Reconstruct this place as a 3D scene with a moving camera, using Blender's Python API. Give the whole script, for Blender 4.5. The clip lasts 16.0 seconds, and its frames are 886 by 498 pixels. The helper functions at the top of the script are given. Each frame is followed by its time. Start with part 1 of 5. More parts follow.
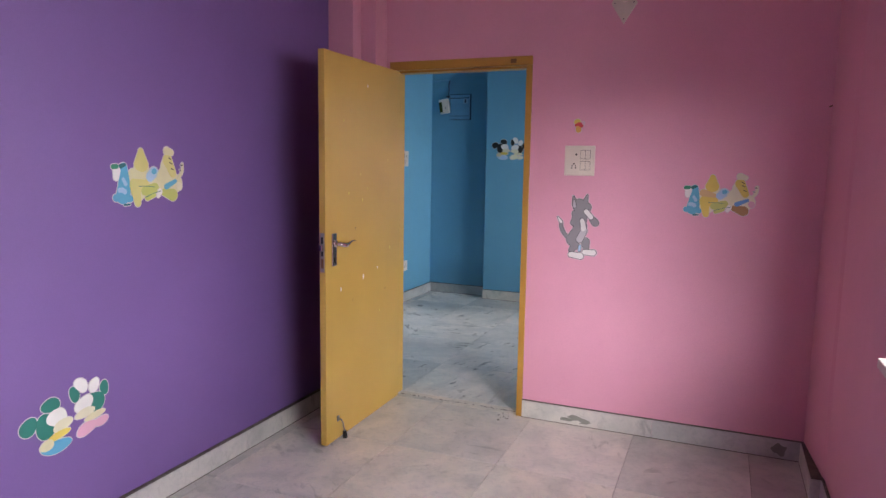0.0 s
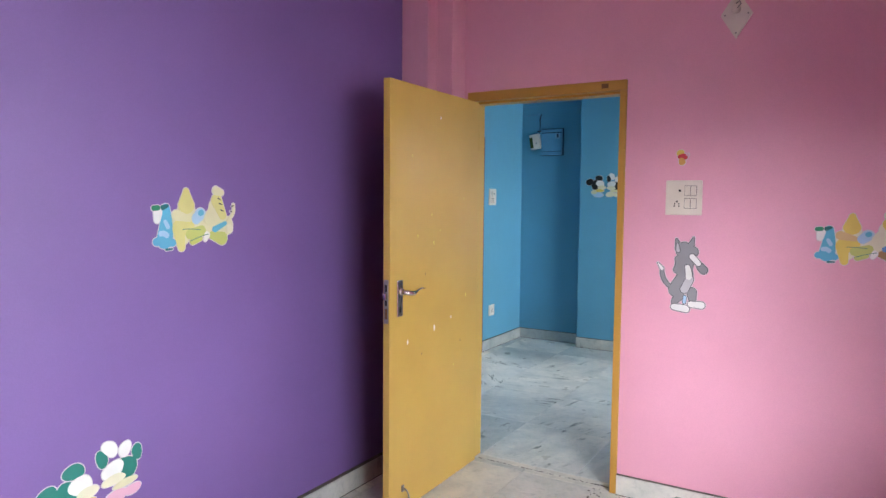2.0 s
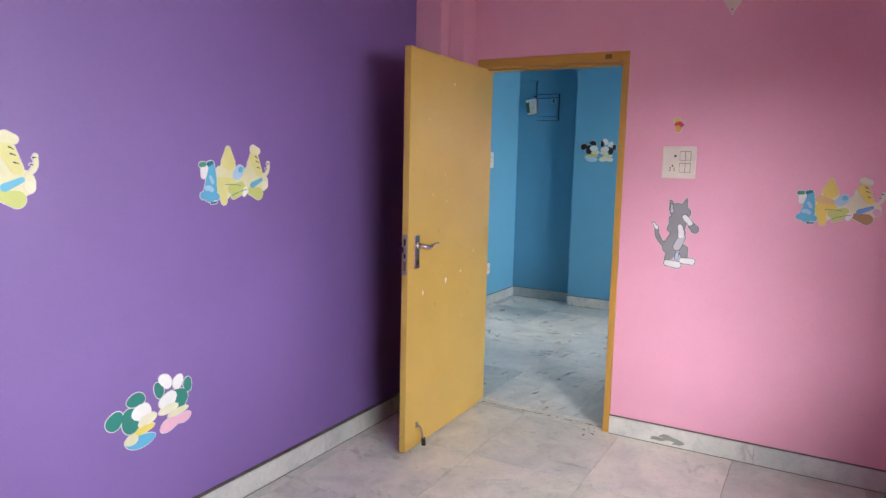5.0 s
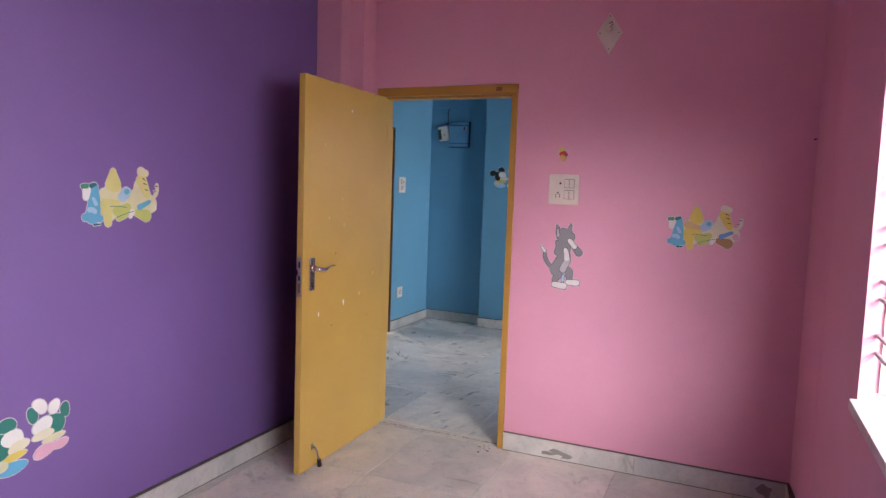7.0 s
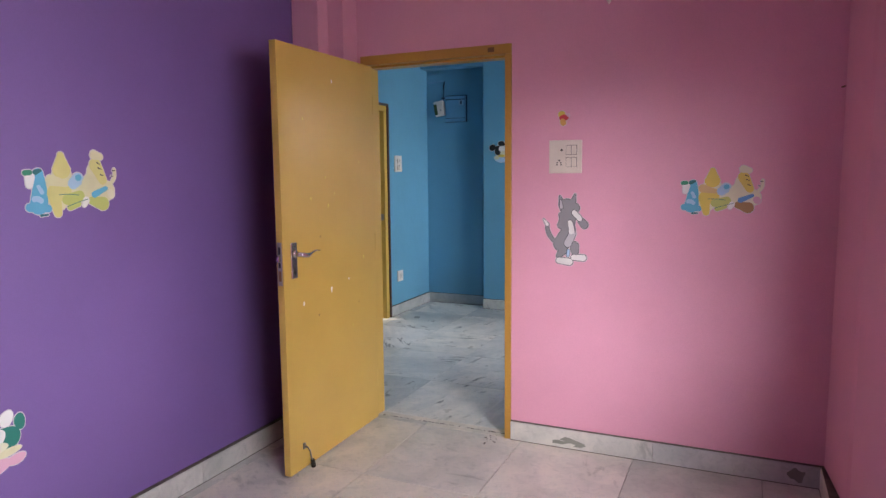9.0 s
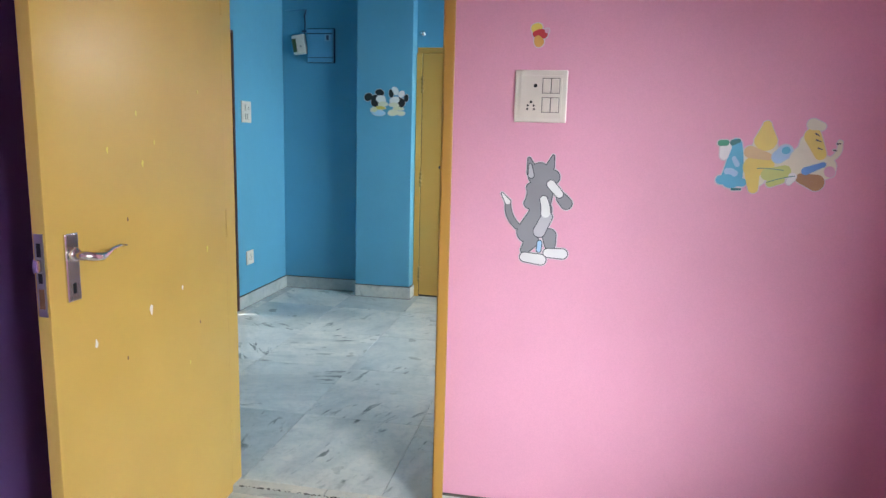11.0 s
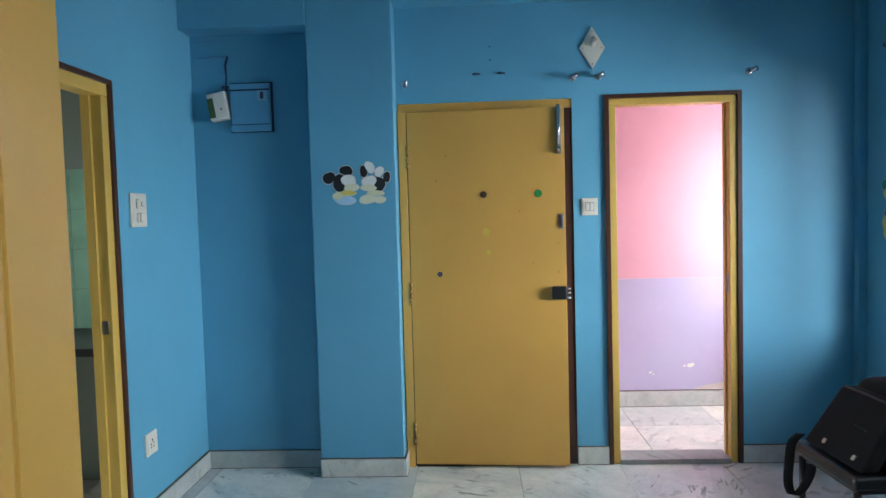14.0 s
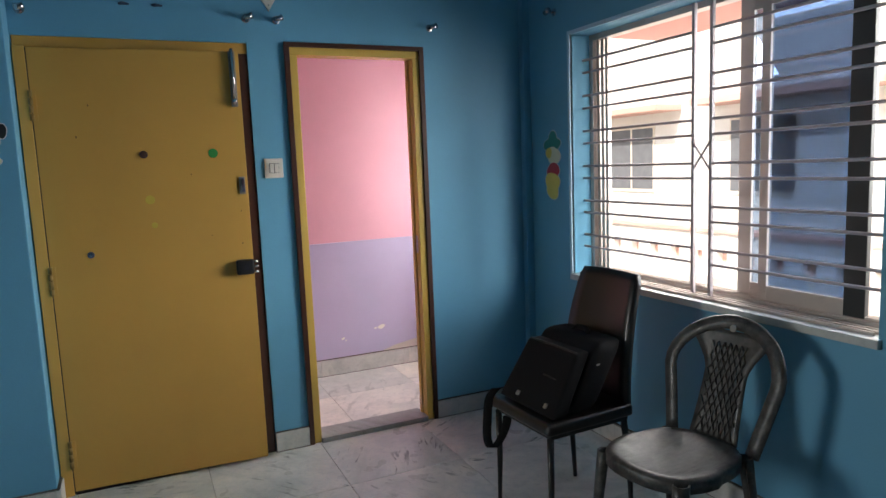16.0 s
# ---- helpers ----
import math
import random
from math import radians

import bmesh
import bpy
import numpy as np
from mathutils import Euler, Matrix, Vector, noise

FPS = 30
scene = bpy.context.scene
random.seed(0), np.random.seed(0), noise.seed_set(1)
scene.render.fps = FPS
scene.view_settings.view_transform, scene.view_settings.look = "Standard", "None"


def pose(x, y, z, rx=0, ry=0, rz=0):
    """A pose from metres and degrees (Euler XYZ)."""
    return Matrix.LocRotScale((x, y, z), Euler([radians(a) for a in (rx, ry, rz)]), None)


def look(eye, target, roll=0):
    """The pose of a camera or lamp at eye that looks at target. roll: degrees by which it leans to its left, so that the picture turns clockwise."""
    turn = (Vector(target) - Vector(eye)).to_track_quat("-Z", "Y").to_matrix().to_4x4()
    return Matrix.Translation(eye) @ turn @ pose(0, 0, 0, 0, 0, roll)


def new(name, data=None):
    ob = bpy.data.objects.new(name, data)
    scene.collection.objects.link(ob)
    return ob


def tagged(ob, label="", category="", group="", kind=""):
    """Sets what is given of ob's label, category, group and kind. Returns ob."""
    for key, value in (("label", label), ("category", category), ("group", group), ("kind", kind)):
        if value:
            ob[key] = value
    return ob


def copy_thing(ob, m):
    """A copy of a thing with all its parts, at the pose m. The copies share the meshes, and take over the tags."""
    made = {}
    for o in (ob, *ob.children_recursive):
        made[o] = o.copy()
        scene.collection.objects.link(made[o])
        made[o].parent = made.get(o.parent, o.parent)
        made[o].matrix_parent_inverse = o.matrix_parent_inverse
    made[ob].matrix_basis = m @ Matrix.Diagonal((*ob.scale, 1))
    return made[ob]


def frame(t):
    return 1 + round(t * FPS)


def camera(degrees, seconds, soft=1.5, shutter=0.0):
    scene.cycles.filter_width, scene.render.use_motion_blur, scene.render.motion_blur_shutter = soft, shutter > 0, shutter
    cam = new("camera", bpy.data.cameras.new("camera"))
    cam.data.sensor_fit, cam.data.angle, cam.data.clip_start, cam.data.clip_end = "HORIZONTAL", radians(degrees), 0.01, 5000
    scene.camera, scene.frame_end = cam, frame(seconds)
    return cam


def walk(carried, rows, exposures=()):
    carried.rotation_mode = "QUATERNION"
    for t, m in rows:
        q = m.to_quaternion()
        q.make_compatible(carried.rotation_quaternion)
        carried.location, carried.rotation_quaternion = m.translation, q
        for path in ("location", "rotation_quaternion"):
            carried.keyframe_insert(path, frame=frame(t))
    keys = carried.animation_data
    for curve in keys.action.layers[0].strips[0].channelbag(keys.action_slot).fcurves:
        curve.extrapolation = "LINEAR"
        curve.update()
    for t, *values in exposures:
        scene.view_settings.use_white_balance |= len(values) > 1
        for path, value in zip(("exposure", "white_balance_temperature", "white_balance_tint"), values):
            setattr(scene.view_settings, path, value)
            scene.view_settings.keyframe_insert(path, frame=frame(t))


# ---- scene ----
cam = camera(67.0, 16.0)
PATH = [
    (0, (0.248, -0.088, 1.485), (-0.513, 1.744, 1.232), 0.9),
    (0.5, (0.255, -0.058, 1.492), (-0.425, 1.812, 1.288), -0.6),
    (1, (0.237, 0.023, 1.489), (-0.383, 1.912, 1.268), -0.5),
    (1.5, (0.238, 0.169, 1.495), (-0.559, 1.996, 1.332), 0.5),
    (2, (0.172, 0.321, 1.489), (-0.856, 2.031, 1.345), 0.5),
    (2.5, (0.026, 0.432, 1.495), (-0.895, 2.203, 1.361), 0.1),
    (3, (0.009, 0.425, 1.497), (-0.903, 2.204, 1.423), 0.6),
    (3.5, (0.13, 0.338, 1.483), (-0.949, 2.02, 1.404), 2.8),
    (3.7, (0.178, 0.288, 1.47), (-0.957, 1.927, 1.308), 3.3),
    (5.8, (0.177, -0.036, 1.48), (-0.653, 1.767, 1.231), 0.4),
    (6, (0.175, -0.03, 1.475), (-0.617, 1.791, 1.24), 0.4),
    (6.5, (0.267, -0.028, 1.49), (-0.469, 1.82, 1.283), 1.2),
    (7, (0.381, 0.012, 1.485), (-0.415, 1.839, 1.311), 2.0),
    (7.5, (0.418, 0.019, 1.477), (-0.389, 1.841, 1.307), 0.8),
    (8, (0.437, 0.026, 1.477), (-0.369, 1.848, 1.306), -0.1),
    (8.2, (0.468, 0.047, 1.479), (-0.354, 1.862, 1.307), -0.3),
    (10.3, (-0.116, 1.025, 1.363), (-0.818, 2.868, 1.028), 0.8),
    (10.5, (-0.173, 1.143, 1.38), (-0.814, 3.012, 1.066), 1.0),
    (11, (-0.389, 1.423, 1.376), (-0.746, 3.363, 1.047), 1.5),
    (11.5, (-0.611, 1.653, 1.384), (-0.687, 3.626, 1.067), 1.4),
    (12, (-0.782, 2.009, 1.387), (-0.793, 3.985, 1.075), 1.1),
    (12.5, (-1.028, 2.271, 1.405), (-1.009, 4.251, 1.125), -0.1),
    (13, (-1.213, 2.534, 1.441), (-1.167, 4.516, 1.179), -2.1),
    (13.5, (-1.22, 2.92, 1.436), (-1.159, 4.919, 1.230), -1.5),
    (14, (-1.258, 3.169, 1.467), (-1.350, 5.164, 1.365), -1.6),
    (14.5, (-1.381, 3.418, 1.552), (-1.2, 5.404, 1.396), -1.4),
    (15, (-1.3, 3.537, 1.512), (-0.802, 5.466, 1.338), -1.2),
    (15.5, (-1.243, 3.544, 1.475), (-0.555, 5.409, 1.256), -1.3),
    (16, (-1.255, 3.547, 1.474), (-0.43, 5.352, 1.224), -2.3),
]
EXPOSURES = [(0.0, 0.82, 6800, 19), (1.5, 0.88, 6800, 18), (2.0, 1.28, 6450, 9), (2.5, 1.38, 6450, 7), (3.0, 1.4, 6400, 6), (3.7, 1.35, 6450, 8), (5.8, 1.1, 6600, 12), (6.0, 1.05, 6600, 13), (6.5, 0.88, 6900, 22), (8.2, 0.82, 6900, 24),
             (10.3, 1.2, 6350, 4), (11.0, 1.34, 6200, 3), (12.0, 1.30, 6250, 3), (12.5, 1.15, 6250, 3), (13.0, 1.1, 6250, 4), (13.5, 1.05, 6350, 6), (14.0, 1.1, 6250, 5), (14.5, 0.95, 6500, 9), (15.2, 0.62, 6850, 11), (16.0, 0.28, 6900, 11)]
walk(cam, [(t, look(eye, target, roll)) for t, eye, target, roll in PATH], EXPOSURES)

# ---- world and light ----
world = bpy.data.worlds.new("world")
scene.world = world
world.use_nodes = True
wn = world.node_tree.nodes
sky = wn.new("ShaderNodeTexSky")
sky.sky_type, sky.sun_disc = "NISHITA", False
sky.sun_elevation, sky.sun_rotation = radians(44), radians(-105)
sky.air_density, sky.dust_density = 1.0, 3.0
world.node_tree.links.new(sky.outputs["Color"], wn["Background"].inputs["Color"])
wn["Background"].inputs["Strength"].default_value = 0.15


def lamp(name, kind, m, energy, color, size=(1, 1), angle=0.5, spread=180):
    data = bpy.data.lights.new(name, kind)
    data.energy, data.color = energy, color
    if kind == "AREA":
        data.shape, data.size, data.size_y = "RECTANGLE", size[0], size[1]
        data.spread = radians(spread)
    else:
        data.angle = radians(angle)
    ob = new(name, data)
    ob.matrix_world = m
    return ob


lamp("sun", "SUN", look((-7.5, -2, 7.5), (0, 0, 0)), 4.8, (1.0, 0.95, 0.88), angle=0.6)
# open sky to the side of the house, which falls in through the windows
lamp("sky_light_bedroom", "AREA", look((2.8, 0.7, 2.3), (-1.9, 1.2, 1.2)), 205, (0.95, 0.98, 1.0), (4.5, 2.4))
lamp("sky_light_rear", "AREA", look((3.4, -3.7, 4.5), (0.3, 2.4, 0.9)), 1150, (0.95, 0.98, 1.0), (4.5, 4.5))
lamp("sky_light_hall", "AREA", look((3.1, 5.8, 3.6), (-0.2, 5.7, 0.8)), 190, (0.92, 0.97, 1.0), (4.0, 2.6))
lamp("sky_light_open_side", "AREA", look((3.2, 5.1, 1.9), (-1.6, 5.6, 1.5)), 170, (0.92, 0.97, 1.0), (2.0, 2.2))
lamp("sky_light_far_side", "AREA", look((5.9, 2.9, 2.6), (-1.8, 6.2, 1.4)), 200, (0.92, 0.97, 1.0), (3.2, 2.6))
lamp("sky_light_kitchen", "AREA", look((-5.5, 6.05, 1.8), (0.9, 5.25, 0.9)), 17, (0.95, 0.98, 1.0), (1.4, 1.3), spread=75)
lamp("sky_light_bathroom", "AREA", look((2.3, 7.62, 2.6), (0.3, 7.65, 0.9)), 95, (0.97, 0.98, 1.0), (1.6, 1.6))

# ---- materials ----


def shader(name, rough=0.5, metal=0.0):
    m = bpy.data.materials.new(name)
    m.use_nodes = True
    nt = m.node_tree
    b = nt.nodes["Principled BSDF"]
    b.inputs["Roughness"].default_value, b.inputs["Metallic"].default_value = rough, metal
    return m, nt, b


def coords(nt, kind="Object", scale=(1, 1, 1), jump=False):
    tc, mp = nt.nodes.new("ShaderNodeTexCoord"), nt.nodes.new("ShaderNodeMapping")
    mp.inputs["Scale"].default_value = scale
    nt.links.new(tc.outputs[kind], mp.inputs["Vector"])
    if jump:
        oi, vm = nt.nodes.new("ShaderNodeObjectInfo"), nt.nodes.new("ShaderNodeVectorMath")
        vm.operation = "SCALE"
        vm.inputs[0].default_value = (37.0, 91.0, 13.0)
        nt.links.new(oi.outputs["Random"], vm.inputs["Scale"])
        nt.links.new(vm.outputs["Vector"], mp.inputs["Location"])
    return mp.outputs["Vector"]


def noise_tex(nt, vec, scale, detail=4.0, rough=0.5, distort=0.0):
    n = nt.nodes.new("ShaderNodeTexNoise")
    n.inputs["Scale"].default_value, n.inputs["Detail"].default_value = scale, detail
    n.inputs["Roughness"].default_value, n.inputs["Distortion"].default_value = rough, distort
    nt.links.new(vec, n.inputs["Vector"])
    return n.outputs["Fac"]


def ramp(nt, fac, stops):
    r = nt.nodes.new("ShaderNodeValToRGB")
    r.color_ramp.elements[0].position, r.color_ramp.elements[0].color = stops[0][0], (*stops[0][1], 1)
    r.color_ramp.elements[1].position, r.color_ramp.elements[1].color = stops[-1][0], (*stops[-1][1], 1)
    for p, c in stops[1:-1]:
        r.color_ramp.elements.new(p).color = (*c, 1)
    nt.links.new(fac, r.inputs["Fac"])
    return r.outputs["Color"]


def mix(nt, fac, a, b, blend="MIX"):
    x = nt.nodes.new("ShaderNodeMix")
    x.data_type, x.blend_type = "RGBA", blend
    for sock, v in ((x.inputs[0], fac), (x.inputs[6], a), (x.inputs[7], b)):
        if isinstance(v, (int, float)):
            sock.default_value = v
        elif isinstance(v, tuple):
            sock.default_value = (*v, 1)
        else:
            nt.links.new(v, sock)
    return x.outputs[2]


def bump(nt, b, height, strength, dist):
    n = nt.nodes.new("ShaderNodeBump")
    n.inputs["Strength"].default_value, n.inputs["Distance"].default_value = strength, dist
    nt.links.new(height, n.inputs["Height"])
    nt.links.new(n.outputs["Normal"], b.inputs["Normal"])


def paint(name, color, rough=0.55, var=0.07, relief=0.2):
    """Wall paint: faint roller stipple, cloudy patches and scuffs."""
    m, nt, b = shader(name, rough)
    v = coords(nt)
    big = noise_tex(nt, v, 1.3, 5)
    small = noise_tex(nt, v, 160.0, 3)
    hi, lo = tuple(min(1, c * (1 + var)) for c in color), tuple(c * (1 - var) for c in color)
    col = ramp(nt, big, [(0.3, lo), (0.7, hi)])
    scuff = noise_tex(nt, v, 9.0, 8, 0.7, 0.6)
    col = mix(nt, ramp(nt, scuff, [(0.70, (0, 0, 0)), (0.78, (0.18, 0.18, 0.18))]), col, tuple(c * 0.72 for c in color))
    col = mix(nt, 1.0, col, ramp(nt, noise_tex(nt, v, 240.0, 2), [(0.3, (0.97,) * 3), (0.7, (1.03,) * 3)]), "MULTIPLY")
    nt.links.new(col, b.inputs["Base Color"])
    nt.links.new(ramp(nt, big, [(0.2, (rough - 0.08,) * 3), (0.8, (rough + 0.08,) * 3)]), b.inputs["Roughness"])
    und = nt.nodes.new("ShaderNodeMath")
    und.operation = "MULTIPLY_ADD"
    und.inputs[1].default_value = 14.0
    nt.links.new(noise_tex(nt, v, 4.0, 2), und.inputs[0])
    nt.links.new(small, und.inputs[2])
    bump(nt, b, und.outputs[0], relief, 0.0015)
    return m


def marble(name, tint=(1, 1, 1), rough=0.22, vein_amount=1.0, grain=(4.5, 24.0, 4.5)):
    """White-grey marble: soft clouds, short slanting dark streaks, each slab with its own tone and cut."""
    m, nt, b = shader(name, rough)
    v = coords(nt, "Object", (1, 1, 1), True)
    oi = nt.nodes.new("ShaderNodeObjectInfo")
    base = ramp(nt, noise_tex(nt, v, 4.5, 6, 0.55, 0.5), [(0.28, (0.48, 0.51, 0.51)), (0.5, (0.60, 0.615, 0.61)), (0.72, (0.70, 0.695, 0.675))])
    base = mix(nt, 1.0, base, tint, "MULTIPLY")
    shade = ramp(nt, oi.outputs["Random"], [(0.0, (0.74, 0.77, 0.78)), (0.15, (0.84, 0.86, 0.86)), (0.3, (0.98, 0.98, 0.98)), (1.0, (1.09, 1.055, 1.0))])
    base = mix(nt, 1.0, base, shade, "MULTIPLY")
    fleck = ramp(nt, noise_tex(nt, v, 26.0, 8, 0.72, 0.8), [(0.30, (0.80, 0.82, 0.82)), (0.5, (1.0, 1.0, 1.0)), (0.72, (1.06, 1.05, 1.02))])
    base = mix(nt, 1.0, base, fleck, "MULTIPLY")
    soil = ramp(nt, noise_tex(nt, v, 6.5, 7, 0.75, 0.4), [(0.60, (0, 0, 0)), (0.72, (0.4 * vein_amount,) * 3)])
    base = mix(nt, soil, base, (0.33, 0.33, 0.29))
    tc, rot, mp = nt.nodes.new("ShaderNodeTexCoord"), nt.nodes.new("ShaderNodeVectorRotate"), nt.nodes.new("ShaderNodeMapping")
    turn = nt.nodes.new("ShaderNodeMath")
    turn.operation, turn.inputs[1].default_value = "MULTIPLY", 23.0
    nt.links.new(oi.outputs["Random"], turn.inputs[0])
    rot.rotation_type = "Z_AXIS"
    nt.links.new(tc.outputs["Object"], rot.inputs["Vector"])
    nt.links.new(turn.outputs[0], rot.inputs["Angle"])
    mp.inputs["Scale"].default_value = grain
    nt.links.new(rot.outputs["Vector"], mp.inputs["Vector"])
    far = nt.nodes.new("ShaderNodeVectorMath")
    far.operation = "ADD"
    nt.links.new(mp.outputs["Vector"], far.inputs[0])
    jump = nt.nodes.new("ShaderNodeVectorMath")
    jump.operation = "SCALE"
    jump.inputs[0].default_value = (61.0, 17.0, 29.0)
    nt.links.new(oi.outputs["Random"], jump.inputs["Scale"])
    nt.links.new(jump.outputs["Vector"], far.inputs[1])
    streak = ramp(nt, noise_tex(nt, far.outputs["Vector"], 1.5, 4, 0.6, 0.6), [(0.575, (0, 0, 0)), (0.64, (0.95 * vein_amount,) * 3)])
    gate = ramp(nt, noise_tex(nt, v, 2.6, 3, 0.6), [(0.49, (0.0, 0.0, 0.0)), (0.58, (1, 1, 1))])
    col = mix(nt, mix(nt, 1.0, streak, gate, "MULTIPLY"), base, (0.15, 0.175, 0.165))
    haze = ramp(nt, noise_tex(nt, far.outputs["Vector"], 0.45, 4, 0.55, 0.5), [(0.5, (0, 0, 0)), (0.75, (0.55 * vein_amount,) * 3)])
    col = mix(nt, haze, col, (0.36, 0.40, 0.40))
    nt.links.new(col, b.inputs["Base Color"])
    nt.links.new(ramp(nt, noise_tex(nt, v, 7.0, 2), [(0.3, (rough,) * 3), (0.75, (rough + 0.16,) * 3)]), b.inputs["Roughness"])
    bump(nt, b, noise_tex(nt, v, 14.0, 2), 0.03, 0.002)
    return m


def enamel(name, color, rough=0.34):
    """Brushed enamel on wood: long faint brush marks and soft clouds."""
    m, nt, b = shader(name, rough)
    v = coords(nt)
    grain = noise_tex(nt, coords(nt, "Object", (48, 48, 0.9)), 1.0, 6, 0.6)
    cloud = noise_tex(nt, v, 2.5, 5)
    col = ramp(nt, cloud, [(0.3, tuple(c * 0.95 for c in color)), (0.7, tuple(min(1, c * 1.04) for c in color))])
    nt.links.new(col, b.inputs["Base Color"])
    bump(nt, b, grain, 0.30, 0.001)
    return m


def plain(name, color, rough=0.45, metal=0.0, relief=0.05, scale=60.0, var=0.08):
    m, nt, b = shader(name, rough, metal)
    v = coords(nt)
    n = noise_tex(nt, v, scale, 4)
    nt.links.new(ramp(nt, noise_tex(nt, v, scale * 0.12, 4), [(0.3, tuple(c * (1 - var) for c in color)), (0.7, tuple(min(1, c * (1 + var)) for c in color))]), b.inputs["Base Color"])
    bump(nt, b, n, relief, 0.001)
    return m


PINK = paint("pink_wall_paint", (0.75, 0.36, 0.485))
PURPLE = paint("purple_wall_paint", (0.192, 0.112, 0.338))
BLUE = paint("blue_wall_paint", (0.115, 0.352, 0.52))
ROSE = paint("rose_wall_paint", (0.78, 0.41, 0.49))
LAVENDER = paint("lavender_wall_paint", (0.50, 0.45, 0.63))
CREAM = paint("cream_render", (0.84, 0.83, 0.80))
CEIL = paint("ceiling_paint", (0.70, 0.66, 0.66))
YELLOW = enamel("yellow_enamel", (0.60, 0.40, 0.095), 0.27)
FRAME = enamel("orange_ochre_enamel", (0.47, 0.26, 0.05), 0.36)
ENTRY = enamel("ochre_enamel", (0.60, 0.335, 0.075), 0.46)
BROWN = enamel("brown_enamel_and_gap", (0.06, 0.021, 0.013))
DARK = plain("dark_gap_and_support", (0.020, 0.014, 0.012), 0.6)
MARBLE = marble("floor_marble", (1.14, 1.13, 1.11), 0.27, grain=(3.4, 15.0, 3.4))
SOFT_MARBLE = marble("bedroom_marble", (1.06, 1.02, 0.97), 0.32, 0.4, (2.6, 9.0, 2.6))
SKIRT = marble("skirting_marble", (0.92, 0.92, 0.90), 0.32, 0.45)
GROUT = plain("grout", (0.22, 0.22, 0.205), 0.9, 0, 0.3, 90)
STONE = marble("threshold_marble", (0.42, 0.43, 0.43), 0.35)
WHITE = plain("white_plastic", (0.70, 0.64, 0.56), 0.3, 0, 0.02)
CHROME = plain("worn_chrome", (0.62, 0.58, 0.58), 0.2, 1.0, 0.04, 40)
STEEL = plain("dull_steel", (0.30, 0.29, 0.28), 0.42, 1.0, 0.08, 40)
BLACK = plain("black_plastic", (0.012, 0.012, 0.013), 0.4)
HOLE = plain("socket_hole", (0.006, 0.006, 0.006), 0.8)
BARS = plain("painted_grille_iron", (0.40, 0.35, 0.37), 0.45, 0.1, 0.1)
ALU = plain("anodised_aluminium", (0.50, 0.44, 0.40), 0.4, 0.6, 0.05)
RUBBER = plain("door_stop_rubber", (0.015, 0.014, 0.013), 0.7)

# ---- mesh helpers ----


def mesh_of(bm, name, mats):
    bmesh.ops.recalc_face_normals(bm, faces=bm.faces)
    me = bpy.data.meshes.new(name)
    bm.to_mesh(me)
    bm.free()
    for m in (mats if isinstance(mats, (list, tuple)) else [mats]):
        me.materials.append(m)
    return me


def part(name, bm, material, parent=None, label="", smooth=False):
    me = mesh_of(bm, name, material)
    if smooth:
        for p in me.polygons:
            p.use_smooth = True
    ob = new(name, me)
    ob.parent = parent
    return tagged(ob, label=label)


def thing(name, m, label, category, group="", kind=""):
    ob = new(name)
    ob.empty_display_size = 0.05
    ob.matrix_world = m
    return tagged(ob, label, category, group, kind)


def box(x0, x1, y0, y1, z0, z1, bev=0.0, seg=2, bm=None):
    bm = bm or bmesh.new()
    vs = [bm.verts.new((x, y, z)) for x in (x0, x1) for y in (y0, y1) for z in (z0, z1)]
    fs = [bm.faces.new([vs[i] for i in q]) for q in ((0, 1, 3, 2), (4, 6, 7, 5), (0, 4, 5, 1), (2, 3, 7, 6), (0, 2, 6, 4), (1, 5, 7, 3))]
    if bev > 0:
        es = list({e for f in fs for e in f.edges})
        bmesh.ops.bevel(bm, geom=es, offset=bev, segments=seg, profile=0.6, affect="EDGES")
    return bm


def tube(points, r, seg=10, bm=None, caps=True, flat=1.0):
    """A round (or flattened) bar swept along points; r may be a list."""
    bm = bm or bmesh.new()
    pts = [Vector(p) for p in points]
    rs = r if isinstance(r, (list, tuple)) else [r] * len(pts)
    rings, up = [], None
    for i, p in enumerate(pts):
        d = (pts[min(i + 1, len(pts) - 1)] - pts[max(i - 1, 0)]).normalized()
        if up is None:
            up = d.orthogonal().normalized()
        side = d.cross(up).normalized()
        up = side.cross(d).normalized()
        rings.append([bm.verts.new(p + rs[i] * (math.cos(a) * side + flat * math.sin(a) * up)) for a in (2 * math.pi * k / seg for k in range(seg))])
    for a, b in zip(rings, rings[1:]):
        for k in range(seg):
            bm.faces.new((a[k], a[(k + 1) % seg], b[(k + 1) % seg], b[k]))
    if caps:
        bm.faces.new(rings[0][::-1])
        bm.faces.new(rings[-1])
    return bm


def disc(c, r, n_axis, depth, seg=20, bm=None):
    a = Vector(c)
    return tube([a, a + Vector(n_axis) * depth * 0.7, a + Vector(n_axis) * depth], [r, r, r * 0.85], seg, bm)


